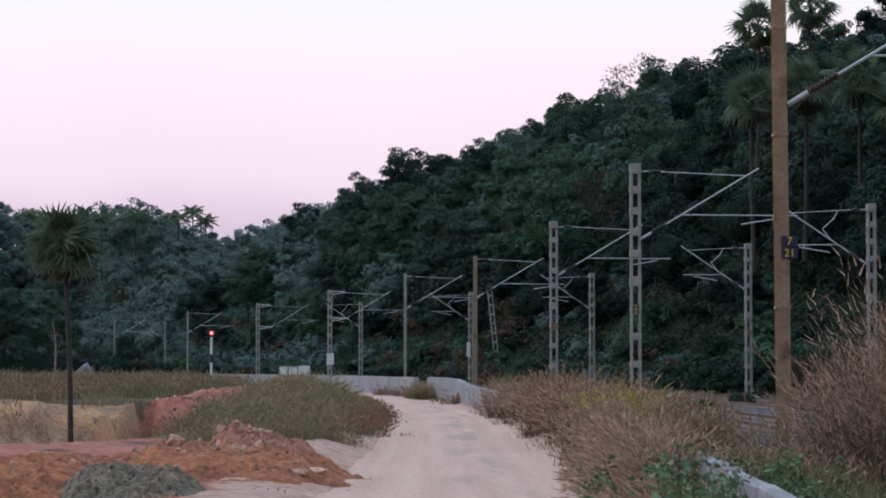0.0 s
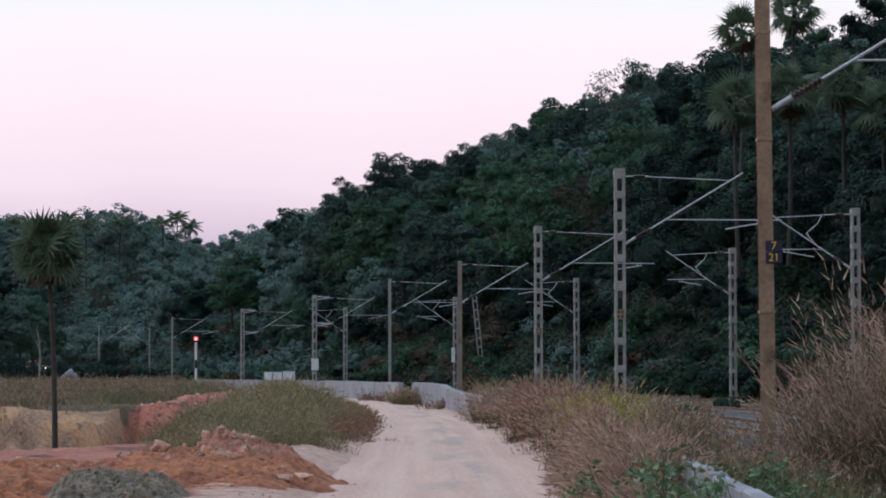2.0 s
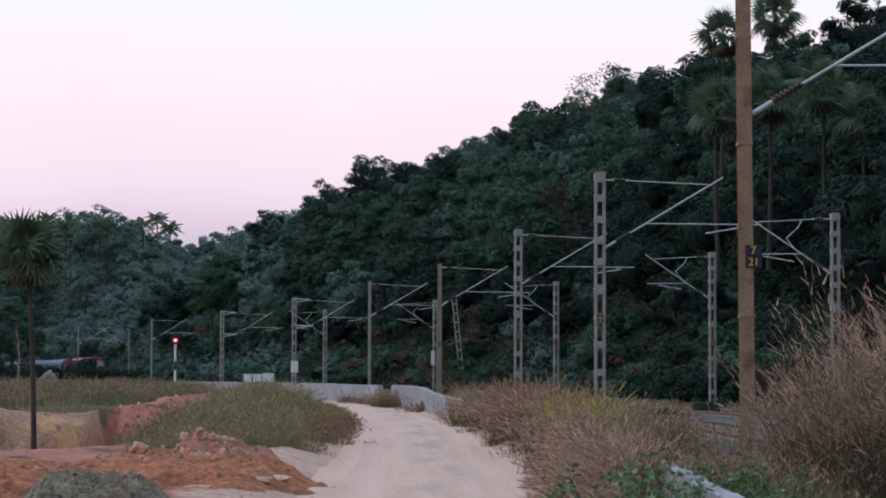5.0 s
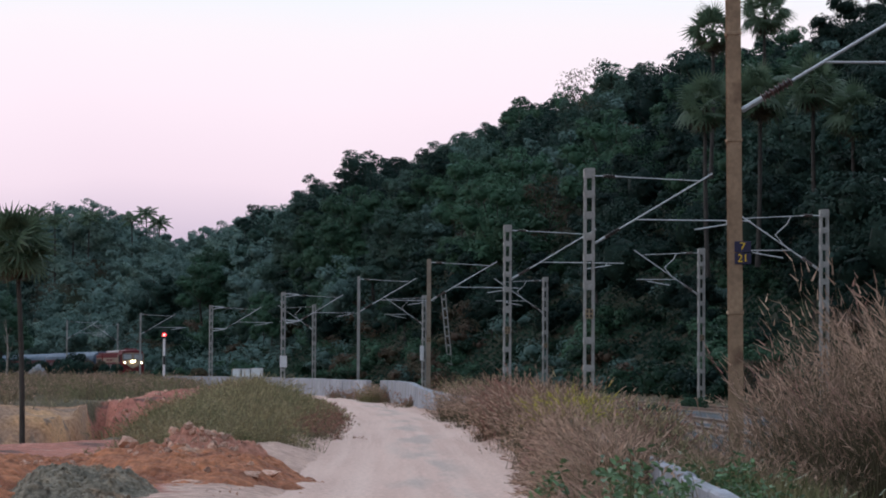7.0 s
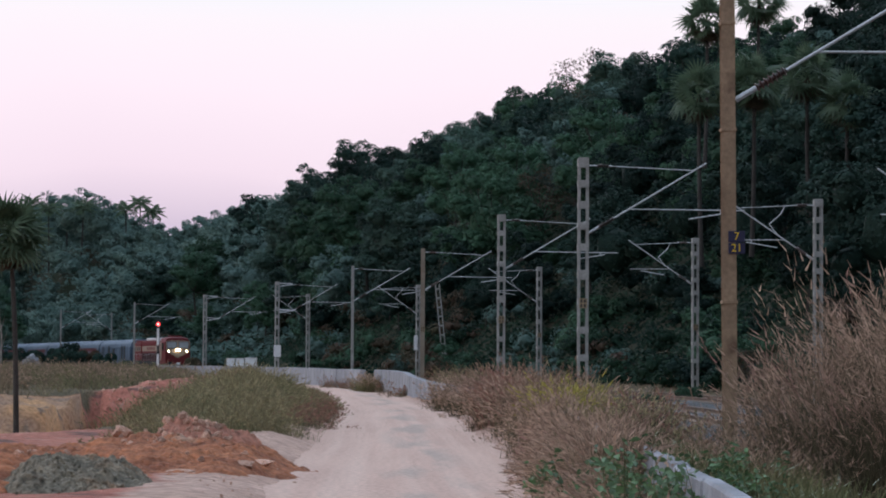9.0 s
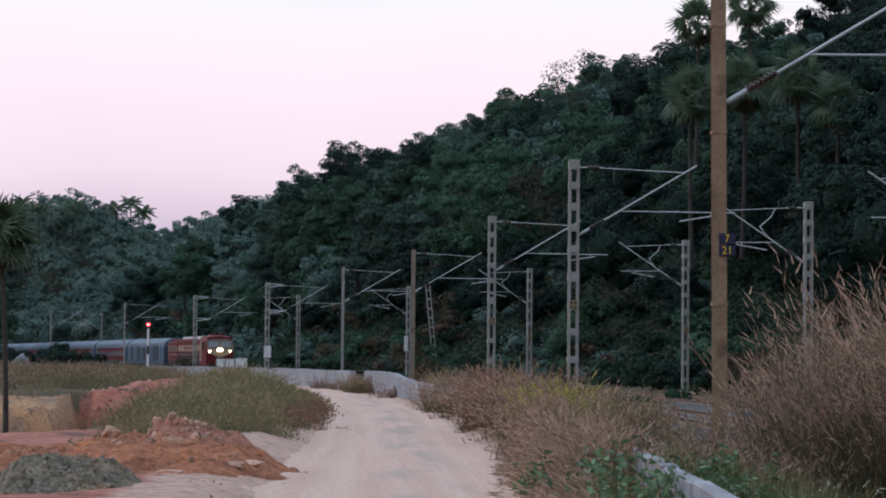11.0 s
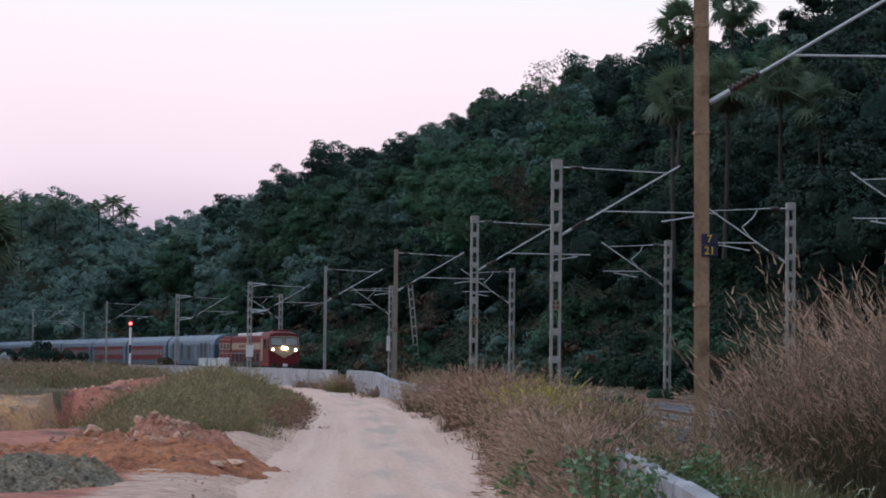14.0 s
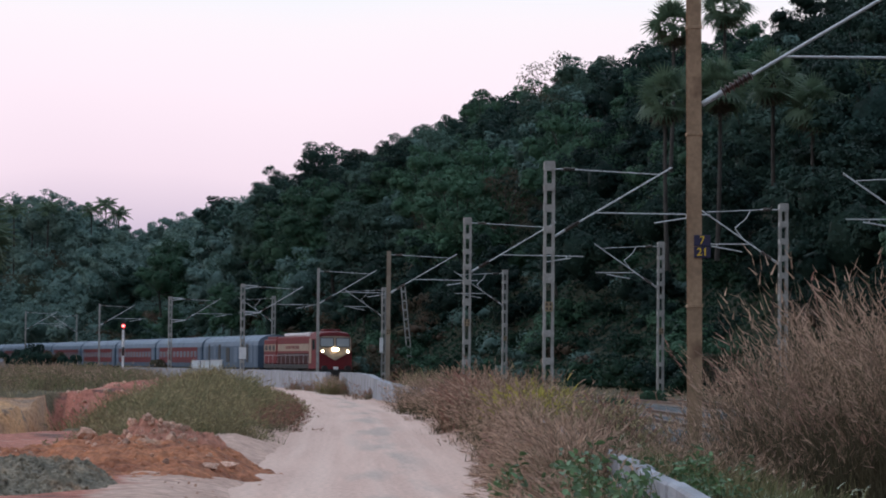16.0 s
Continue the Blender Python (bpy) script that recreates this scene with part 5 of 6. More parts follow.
def coconut_frond():
    """A feather-shaped frond that arches out along x."""
    n = 26
    u = np.linspace(0.12, 1, n)
    mid = np.stack([2.6 * u, 0 * u, 1.1 * u - 1.75 * u ** 2], 1)
    way = unit(np.stack([2.6 + 0 * u, 0 * u, 1.1 - 3.5 * u], 1))
    P, A = [], []
    for sy in (-1, 1):
        P.append(mid)
        A.append(way * 0.55 + np.array([0, sy * 0.9, -0.25]))
    V, F, _, _ = ribbons(np.concatenate(P), np.concatenate(A), np.tile(0.75 * np.sin(0.4 + 2.5 * u), 2), 0.11, 0.35, 2, 0.2)
    return np_mesh("frond", V, F, [M["palm_leaf"]])


def build_coconut_palm():
    cp = thing("coconut_palm", "coconut palm rising over the far woods", "palm tree", "palms on the skyline")
    bm = B()
    for k in range(6):
        tube(bm, (0.25 * (k / 6) ** 2, 0, 11 * k / 6), (0.25 * ((k + 1) / 6) ** 2, 0, 11 * (k + 1) / 6), 0.17 - 0.01 * k, 0.16 - 0.01 * k, 7)
    part("trunk", bm, M["bark"], cp)
    me = coconut_frond()
    for k in range(17):
        ob = new("frond", me)
        ob.parent = cp
        ob.matrix_basis = Matrix.Translation((0.25, 0, 11)) @ Matrix.Rotation(k * 2.4, 4, "Z") @ Matrix.Rotation(-radians(58 - 75 * k / 16), 4, "Y")
    return cp


cp = build_coconut_palm()
for k, (px, top) in enumerate(((238, 384), (211, 390), (340, 376), (316, 386), (365, 392), (150, 376), (180, 388), (55, 384))):
    y = 470.0 + 9 * (k % 3)
    m = pose(y * (px - 784) / 4600, y, 1.35 + y * (655 - top) / 4600 - 11.3, 0, 0, 40 * k)
    if k:
        copy_thing(cp, m)
    else:
        cp.matrix_basis = m


# ---------------------------------------------------------------- bushes, the bare tree, stones on the open side
def build_bush(x, y, w, h, leaves, mat, label, seed, size=0.26, group=""):
    bs = thing("bush", label, "bush", group, m=pose(x, y, float(land(x, y)) - 0.1))
    r = np.random.default_rng(seed)
    lobes = [(r.uniform(-0.6, 0.6) * w, r.uniform(-0.4, 0.4) * w, h * r.uniform(0.3, 0.75), min(w, h) * r.uniform(0.28, 0.45), 0.85) for _ in range(10)]
    bm = B()
    for q in lobes:
        tube(bm, (q[0] * 0.15, q[1] * 0.15, 0), (q[0], q[1], q[2]), 0.04, 0.015, 5)
    part("stem", bm, M["bark"], bs)
    P, d = crown_points(leaves, lobes, 0.5)
    V, F = cards(P, size * r.uniform(0.7, 1.3, leaves), size * 0.6, d + [0, 0, 0.2], 0.2, 0.7)
    part("foliage", np_mesh("foliage", V, F, [M[mat]]), None, bs)
    return bs


for k, (x, y, w, h, mat) in enumerate(((-35.8, 292, 1.7, 4.4, "leaf_dark"), (-33.6, 290, 1.5, 3.3, "leaf_brown"), (-37.6, 296, 1.5, 3.2, "leaf_dark"), (-39.2, 300, 1.6, 2.6, "leaf_dark"), (-32.0, 288, 1.3, 2.6, "leaf_mid"), (-30.6, 286, 1.2, 2.3, "leaf_dark"), (-34.6, 287, 1.5, 3.2, "leaf_dark"), (-36.8, 288, 1.5, 3.3, "leaf_dark"), (-31.4, 287, 1.3, 3.1, "leaf_dark"), (-41.5, 300, 1.8, 3.4, "leaf_dark"),
                                       (-19.5, 262, 1.4, 2.6, "leaf_brown"), (-21.3, 266, 1.1, 1.7, "leaf_mid"), (-44.5, 300, 2.0, 3.6, "leaf_dark"), (-47.5, 298, 2.2, 4.2, "leaf_dark"), (-28.8, 284, 1.3, 2.2, "leaf_dark"), (-27.0, 281, 1.2, 1.8, "leaf_brown"), (-25.0, 279, 1.2, 1.5, "leaf_mid"), (-50.5, 300, 2.2, 4.5, "leaf_dark"))):
    build_bush(x, y, w, h, 1800, mat, "dense green bush beside the railway" if mat != "leaf_brown" else "brownish bush beside the railway", 20 + k, group="bushes beside the railway")
build_bush(-15.4, 93.5, 0.9, 1.7, 900, "leaf_dark", "dark green bush on the edge of the cut", 41, 0.14)
for k, (x, y, w, h, mat) in enumerate(((9.6, 96, 0.9, 0.9, "leaf_mid"), (17.2, 124, 1.4, 2.4, "leaf_brown"), (13.0, 112, 1.0, 1.0, "leaf_mid"))):
    build_bush(x, y, w, h, 900, mat, "low green bush between the tracks and the hill", 50 + k, 0.16)

bare = thing("bare_tree", "slim pale leafless tree at the field's edge", "tree", m=pose(-40.6, 272, float(land(-40.6, 272))))
bm = B()
tube(bm, (0, 0, -0.2), (0.1, 0, 3.5), 0.12, 0.08, 7)
tube(bm, (0.1, 0, 3.5), (-0.2, 0, 6.5), 0.08, 0.02, 6)
for x, z, l in ((0.1, 2.4, 1.3), (0.1, 3.4, -1.2), (0.0, 4.4, 1.0), (-0.1, 5.2, -0.8)):
    tube(bm, (x, 0, z), (x + l * 0.4, 0.1, z + abs(l) * 1.3), 0.045, 0.012, 5)
part("trunk", bm, M["pale_bark"], bare)

# ---------------------------------------------------------------- grass


def grass(name, label, places, heights, mats, blades, width, plume=0.5, lean=(0.12, 0.0), spread=0.35, segs=4, plume_w=2.4, spread_dir=0.35, bend=(0.05, 0.42), low=0.38):
    """Tall grass: every place is a tuft of bending blades, many with a feathery plume."""
    P = np.repeat(np.asarray(places, float), blades, 0)
    H = np.repeat(np.asarray(heights, float), blades)
    n = len(P)
    P = P + np.concatenate([rng.normal(size=(n, 2)) * spread, np.zeros((n, 1))], 1)
    A = np.concatenate([rng.normal(size=(n, 2)) * spread_dir + lean, np.ones((n, 1))], 1)
    H = H * rng.uniform(low, 1.08, n)
    V, F, tip, way = ribbons(P, A, H, width * rng.uniform(0.6, 1.4, n), rng.uniform(*bend, n), segs, 0.25)
    pieces = [(V, F, 0)]
    pick = (rng.random(n) < plume) & (H > np.repeat(np.asarray(heights), blades) * 0.5)
    k = int(pick.sum())
    for rep in range(4):
        V, F, _, _ = ribbons(tip[pick] - way[pick] * (0.12 - 0.035 * rep) * H[pick][:, None], way[pick] + rng.normal(size=(k, 3)) * 0.26 + [0, 0, 0.2], (0.07 + 0.09 * rng.random(k)) * (0.5 + 0.35 * H[pick]), width * plume_w * 0.7, 0.3, 1, 0.1)
        pieces.append((V, F, 1))
    V, F, I = join(pieces)
    return tagged(new(name, np_mesh(name, V, F, [M[m] for m in mats], I)), label, "grass", kind="stuff")


def scatter(n, x0, x1, y0, y1, keep):
    x, y = rng.uniform(x0, x1, n), rng.uniform(y0, y1, n)
    k = keep(x, y)
    x, y = x[k], y[k]
    return np.stack([x, y, land(x, y) - 0.03], 1)


def wall_x(y):
    return np.interp(y, WY, WX)


# the tall clump close by, beside the line's first mast
P = scatter(1900, 3.2, 9.5, 25, 36, lambda x, y: ((x - 6.35) / 1.95) ** 2 + ((y - 30) / 3.6) ** 2 < 1)
edge = np.clip(6.0 - P[:, 0], 0, 9) / 1.9
hgt = 3.15 * np.clip(1.02 - 0.62 * edge ** 1.2, 0.30, 1) * rng.uniform(0.72, 1.05, len(P)) * (1 + 0.10 * fbm(P[:, 0], P[:, 1], 1.6, 3.0))
grass("tall_grass", "tall brown plumed grass clump beside the road", P, hgt, ("grass_stem_shaded", "grass_plume"), 11, 0.010, 0.8, (-0.05, -0.10), 0.22, 3, 2.6, 0.17, (0.04, 0.30), 0.45)
P = scatter(34, 5.0, 7.4, 28, 32, lambda x, y: x > 0)
grass("tall_stalks", "few long plumed stalks over the grass clump", P, rng.uniform(3.0, 3.75, len(P)), ("grass_stem", "grass_plume"), 2, 0.012, 1.0, (-0.03, 0), 0.1, 4, 3.2, 0.08, (0.02, 0.14))
P = scatter(620, 2.6, 5.6, 19, 33, lambda x, y: (x > wall_x(y) + 0.35) & (x < wall_x(y) + 2.6))
grass("green_weeds", "low green weeds below the tall grass", P, rng.uniform(0.22, 0.55, len(P)), ("grass_green", "flower"), 16, 0.013, 0.03, (0, 0), 0.2, 3, 0.8)
P = scatter(380, 3.2, 5.0, 27, 36, lambda x, y: x > wall_x(y) + 0.9)
grass("tan_grass", "knee-high tan plumed grass beside the mast", P, rng.uniform(0.35, 0.95, len(P)) * (0.5 + 0.5 * smooth(P[:, 0], 3.5, 4.6)), ("grass_stem", "grass_plume"), 11, 0.010, 0.8, (0, 0), 0.2, 3, 2.4, 0.28)

# the belt along the barrier: tussocks behind and before the wall
def tussocks(n, x0, x1, y0, y1, keep, r=0.33, per=9):
    """Places gathered round the middles of tussocks, with each one's share of the full height."""
    c = scatter(n, x0, x1, y0, y1, keep)
    tall = np.repeat(rng.uniform(0.55, 1.2, len(c)), per)
    off = rng.normal(size=(len(tall), 2)) * r
    q = np.repeat(c, per, 0)
    q[:, :2] += off
    q[:, 2] = land(q[:, 0], q[:, 1]) - 0.03
    return q, tall * np.clip(1.1 - 0.5 * (np.hypot(off[:, 0], off[:, 1]) / (2 * r)) ** 2, 0.4, 1.1)


for seed, count, tone, words in ((0.0, 850, "grass_plume", "dry pinkish brown plumed grass behind the low concrete wall"), (2.0, 620, "grass_tan", "dry straw-coloured grass behind the low concrete wall"), (4.0, 420, "grass_red", "reddish plumed grass behind the low concrete wall")):
    P, tall = tussocks(count, -2, 9, 34, 104, lambda x, y: (x - wall_x(y) > 0.30) & (x - wall_x(y) < 1.75 - 0.2 * smooth(y, 60, 90)) & (fbm(x, y, 6.0, seed) > -0.35), 0.27)
    h = tall * (1.22 - 0.42 * smooth(P[:, 0] - wall_x(P[:, 1]), 0.9, 2.3) - 0.15 * smooth(P[:, 1], 70, 105))
    # stems in the shade-toned colour, only the plumes pale
    grass("roadside_grass", words, P, h, ("grass_stem_shaded", tone), 11, 0.011, 0.85, (-0.02, 0), 0.10, 3, 2.8, 0.20, (0.05, 0.40), 0.4)
P, tall = tussocks(1150, -2, 4, 33, 104, lambda x, y: (np.abs(y - 44.3) > 1.3) & (y < 84) & (x - wall_x(y) > -0.72 + 0.12 * np.sin(y * 0.9)) & (x - wall_x(y) < -0.2) & ((y < 38) | (fbm(x, y, 9, 4.0) > -0.55)), 0.2)
h = tall * (0.82 + 0.25 * smooth(P[:, 1], 38, 60))
grass("verge_grass", "dry pinkish tan grass between road and wall", P, h, ("grass_stem_shaded", "grass_plume"), 11, 0.011, 0.85, (-0.08, -0.05), 0.09, 3, 2.8, 0.24, (0.08, 0.5), 0.55)
P, tall = tussocks(260, 1.2, 3.0, 17, 34, lambda x, y: ((np.abs(y - 30.3) > 1.0) | (x < wall_x(y) - 0.55)) & (x - wall_x(y) > -0.80) & (x - wall_x(y) < -0.28), 0.14)
grass("verge_grass", "tan plumed grass drooping over the road's edge", P, tall * 0.72, ("grass_stem", "grass_plume"), 12, 0.009, 0.9, (-0.14, -0.06), 0.07, 4, 2.8, 0.24, (0.15, 0.6), 0.55)
P, tall = tussocks(520, 1.6, 3.2, 23.5, 48, lambda x, y: (np.abs(x - wall_x(y) + 0.27) < 0.13) & (np.abs(y - 44.3) > 1.6) & (np.abs(y - 30.3) > 1.3) & (np.sin(y * 1.15) < 0.8), 0.12, 8)
grass("wall_grass", "dry tan grass against the low concrete wall", P, tall * 0.98, ("grass_stem", "grass_plume"), 11, 0.010, 0.9, (-0.02, -0.03), 0.08, 3, 2.8, 0.17, (0.05, 0.35), 0.5)
P, tall = tussocks(420, 0, 4, 40, 104, lambda x, y: (np.abs(x - wall_x(y) + 0.32) < 0.22) & ((y < 76) | (fbm(x, y, 5, 3.0) > 0.5)) & (fbm(x, y, 14, 1.0) > 0.15), 0.18)
grass("red_grass", "reddish dry grass at the road's edge", P, tall * 0.85, ("grass_stem", "grass_red"), 12, 0.012, 0.9, (-0.05, 0), 0.1, 4, 2.8, 0.2)
P, tall = tussocks(9, 2.0, 2.6, 52, 58, lambda x, y: x > 0, 0.22, 14)
grass("red_grass", "purplish red grass tussock by the wall", P, tall * 1.1, ("grass_red", "grass_red"), 12, 0.013, 0.9, (0, 0), 0.1, 4, 2.8, 0.2)
P = scatter(75, 2.85, 3.35, 44, 47, lambda x, y: x > 0)
grass("yellow_grass", "bright yellow plumed grass tuft", P, rng.uniform(0.9, 1.3, len(P)), ("grass_green", "grass_gold"), 9, 0.012, 0.9, (0, 0), 0.12, 4)
P = scatter(200, 4, 9, 52, 75, lambda x, y: (x > wall_x(y) + 2.0) & (x < 7.2))
grass("low_grass", "short dry grass between wall and track", P, rng.uniform(0.12, 0.3, len(P)), ("grass_green", "grass_plume"), 12, 0.014, 0.3, (0, 0), 0.35, 3)

P = scatter(80, -1.6, -0.6, 126.5, 128.5, lambda x, y: x < 0)
grass("gap_grass", "tall dry grass in a gap of the wall", P, rng.uniform(0.7, 1.3, len(P)), ("grass_green", "grass_plume"), 14, 0.016, 0.6, (0, 0), 0.15, 3)
P, tall = tussocks(330, -6, 2, 104, 150, lambda x, y: np.abs(x - wall_x(y) + 0.35) < 0.2, 0.25)
grass("wall_foot_grass", "brown weeds along the foot of the wall", P, tall * 0.75, ("grass_stem", "grass_red"), 9, 0.02, 0.7, (0, 0), 0.12, 3, 2.0, 0.25)

# the hummock between road and cut, and the open field beyond
def from_road(P):
    return np.interp(P[:, 1], RY, RX) - P[:, 0]


P, tall = tussocks(1500, -12, 0, 45, 112, lambda x, y: (np.interp(y, RY, RX) - x > 2.0 + 0.25 * np.sin(y * 0.7) + 0.7 * smooth(y, 60, 45)) & (np.interp(y, RY, RX) - x < 4.4 + 2.2 * smooth(y, 50, 70)) & (pit(x, y) < 0.5), 0.27)
dist = from_road(P)
h = tall * 1.02 * (0.45 + 0.55 * smooth(dist, 1.9, 3.4)) * (0.45 + 0.55 * smooth(P[:, 0] + 5.7 + 0.045 * (P[:, 1] - 60), -0.6, 2.0)) * (1 - 0.62 * smooth(P[:, 1], 66, 98))
grass("hummock_grass", "olive brown feathery grass on the bank between road and cut", P, h, ("grass_olive", "grass_tan"), 12, 0.013, 0.5, (0.05, 0), 0.10, 3, 2.4, 0.26, (0.06, 0.45), 0.3)
P, tall = tussocks(800, -12, 0, 45, 95, lambda x, y: (np.interp(y, RY, RX) - x > 2.6) & (np.interp(y, RY, RX) - x < 5.6) & (pit(x, y) < 0.3) & (fbm(x, y, 11, 2.0) > 0.0), 0.3)
grass("green_grass", "green leafy weeds among the bank's grass", P, tall * 0.75 * (1 - 0.5 * smooth(P[:, 1], 70, 95)), ("grass_green", "grass_olive"), 12, 0.017, 0.2, (0, 0), 0.14, 3, 1.4, 0.35)
P, tall = tussocks(420, -4.2, -1.2, 38.5, 47, lambda x, y: (np.interp(y, RY, RX) - x > 2.0 + 0.25 * (47 - y)) & (np.interp(y, RY, RX) - x < 4.3), 0.24, 8)
grass("bank_foot_grass", "short green and tan grass at the foot of the bank", P, tall * (0.28 + 0.30 * smooth(P[:, 1], 39, 47)), ("grass_olive", "grass_tan"), 11, 0.010, 0.4, (0, 0), 0.1, 3, 2.2, 0.3, (0.06, 0.45), 0.3)
P, tall = tussocks(120, -3, 0, 45, 75, lambda x, y: np.abs(np.interp(y, RY, RX) - x - 1.9) < 0.25, 0.2)
grass("red_grass", "low reddish grass along the road's edge", P, tall * 0.5, ("grass_stem", "grass_red"), 10, 0.012, 0.8, (0.05, 0), 0.1, 3, 2.4, 0.3)
keep_field = lambda x, y: (np.interp(y, RY, RX) - x > 3) & (pit(x, y) < 0.3) & (beside(x, y) < -9) & (x / y > -0.22) & ((x < -12.3) | (y > 111)) & ((x / y < -0.077) | (y < 113))
P, tall = tussocks(1900, -75, -8, 96, 280, keep_field, 0.7, 8)
h = tall * (1.02 + 0.42 * fbm(P[:, 0], P[:, 1], 12, 1.0))
grass("field_grass", "brown dry grass over the open field", P, np.clip(h, 0.3, 1.7), ("grass_stem", "grass_plume"), 9, 0.03, 0.6, (0, 0), 0.25, 2, 1.6, 0.26)
P, tall = tussocks(620, -45, -8, 100, 200, lambda x, y: keep_field(x, y) & (fbm(x, y, 17, 3.0) > 0.05), 0.6, 8)
grass("field_shrubs", "dull green leafy shrubs among the field's dry grass", P, tall * 1.15, ("grass_olive", "grass_green"), 9, 0.03, 0.5, (0, 0), 0.3, 2, 1.8, 0.35)
P, tall = tussocks(2600, -45, -12, 238, 315, lambda x, y: np.abs(beside(x, y) + 7.6) < 1.1, 0.4, 8)
grass("line_shrubs", "tall olive grass and weeds beside the railway", P, tall * 1.25, ("grass_olive", "grass_tan"), 8, 0.035, 0.5, (0, 0), 0.2, 2, 1.8, 0.3)
P = scatter(1500, -30, 22, 60, 300, lambda x, y: (np.abs(np.abs(beside(x, y)) - 7.0) < 1.3) & ((y > 135) | (x > 12)))
grass("lineside_grass", "dry grass beside the railway", P, rng.uniform(0.3, 0.8, len(P)), ("grass_green", "grass_plume"), 9, 0.03, 0.5, (0, 0), 0.5, 2)

# ---------------------------------------------------------------- earth heaps


def heap_z(X, Y, cx, cy, rx, ry, h, seed, rough, base):
    U, W = (X - cx) / rx, (Y - cy) / ry
    r = np.hypot(U, W) + 0.16 * fbm(X, Y, 2.4, seed)
    prof = np.clip(1 - r, 0, 1) ** 0.8
    ledge = 0.10 * h * (smooth(prof, 0.30, 0.38) + smooth(prof, 0.55, 0.62))
    crack = -0.16 * h * np.exp(-(fbm(X, Y * 0.7, 1.3, seed + 5) / 0.05) ** 2) * smooth(prof, 0.05, 0.2)
    z = prof * h * (0.85 + 0.3 * fbm(X, Y, 1.9, seed + 1)) + ledge + crack
    z = z + (rough * h * fbm(X, Y, 0.8, seed + 2) + 0.3 * rough * h * fbm(X, Y, 0.27, seed)) * smooth(prof, 0, 0.3)
    return base(X, Y) + z - 0.10 * smooth(r, 0.9, 1.05) - 0.02


def heap(name, label, cx, cy, rx, ry, h, mat, seed, category, rough=0.14, n=140, base=land):
    """A tipped heap: a domed sheet with ledges, cracks and lumps that runs out into the ground."""
    u = np.linspace(-1.05, 1.05, n)
    U, W = np.meshgrid(u, u)
    X, Y = cx + U * rx, cy + W * ry
    Z = heap_z(X, Y, cx, cy, rx, ry, h, seed, rough, base)
    Z = Z + rng.normal(size=Z.shape) * 0.006
    i = np.arange(n * n).reshape(n, n)
    F = np.stack([i[:-1, :-1], i[:-1, 1:], i[1:, 1:], i[1:, :-1]], -1).reshape(-1, 4)
    me = np_mesh(name, np.stack([X, Y, Z], -1).reshape(-1, 3), F, [M[mat]], smooth=True)
    tagged(new(name, me), label, category)

    def top(x, y):
        return np.maximum(base(x, y), heap_z(np.asarray(x, float), np.asarray(y, float), cx, cy, rx, ry, h, seed, rough, base))
    return top


def rock_mesh(name, mat, seed, sub=1):
    bm = B()
    bmesh.ops.create_icosphere(bm, subdivisions=sub, radius=1)
    for v in bm.verts:
        v.co *= 0.8 + 0.5 * noise.noise(v.co * 1.3 + Vector((seed, seed * 2, 0)))
        v.co.z *= 0.72
    return bm_mesh(name, bm, M[mat])


on_red = heap("earth_mound", "mound of compacted orange red earth beside the road", -2.85, 34.0, 2.05, 4.6, 0.27, "red_earth", 1.0, "earth mound")
on_peak = heap("rubble_mound", "rubble of pinkish laterite on top of the earth mound", -2.5, 35.6, 0.75, 1.4, 0.20, "laterite", 3.0, "rubble mound", 0.35, 90, on_red)
on_low = heap("earth_mound", "low spread of orange earth at the edge of the cut", -5.2, 31.5, 2.4, 4.6, 0.24, "red_earth", 4.0, "earth mound", 0.3)
on_end = heap("earth_mound", "small orange earth mound before the gravel", -4.75, 26.6, 1.0, 2.0, 0.24, "red_earth", 7.0, "earth mound", 0.3)
on_grey = heap("gravel_mound", "mound of dark grey gravel beside the red earth", -3.42, 28.0, 0.95, 2.2, 0.32, "gravel", 2.0, "gravel mound", 0.26)
clods = [rock_mesh("earth_clod", "earth_clod", k, 2) for k in range(4)]
pebbles = [rock_mesh("quarried_stone", "stone", k + 9) for k in range(4)]
gravels = [rock_mesh("gravel_stone", "gravel", k + 5) for k in range(4)]
rr = random.Random(4)


def strew(n, meshes, cx, cy, sx, sy, sizes, top, label, category, group, name):
    for k in range(n):
        x, y = rr.gauss(cx, sx), rr.gauss(cy, sy)
        s = rr.choice(sizes)
        ob = new(name, meshes[k % len(meshes)])
        ob.matrix_basis = pose(x, y, float(top(x, y)) + s * 0.25, rr.uniform(0, 360), rr.uniform(0, 360), rr.uniform(0, 360)) @ Matrix.Scale(s, 4)
        tagged(ob, label, category, group)


strew(120, clods, -2.5, 35.2, 0.26, 0.6, (0.02, 0.03, 0.04, 0.05, 0.06, 0.085), on_peak, "pale pinkish lump of laterite on the rubble", "rock", "lumps on the earth mound", "earth_clod")
strew(45, clods, -3.0, 33.4, 0.8, 1.6, (0.015, 0.02, 0.03, 0.05), on_red, "reddish lump of laterite on the mound", "rock", "lumps on the earth mound", "earth_clod")
strew(40, clods, -5.0, 31.5, 0.8, 1.8, (0.02, 0.03, 0.04, 0.07), on_low, "reddish lump of laterite on low earth", "rock", "lumps on the earth mound", "earth_clod")
strew(16, clods, -4.6, 26.4, 0.4, 0.8, (0.015, 0.02, 0.035), on_end, "reddish lump of laterite on low earth", "rock", "lumps on the earth mound", "earth_clod")
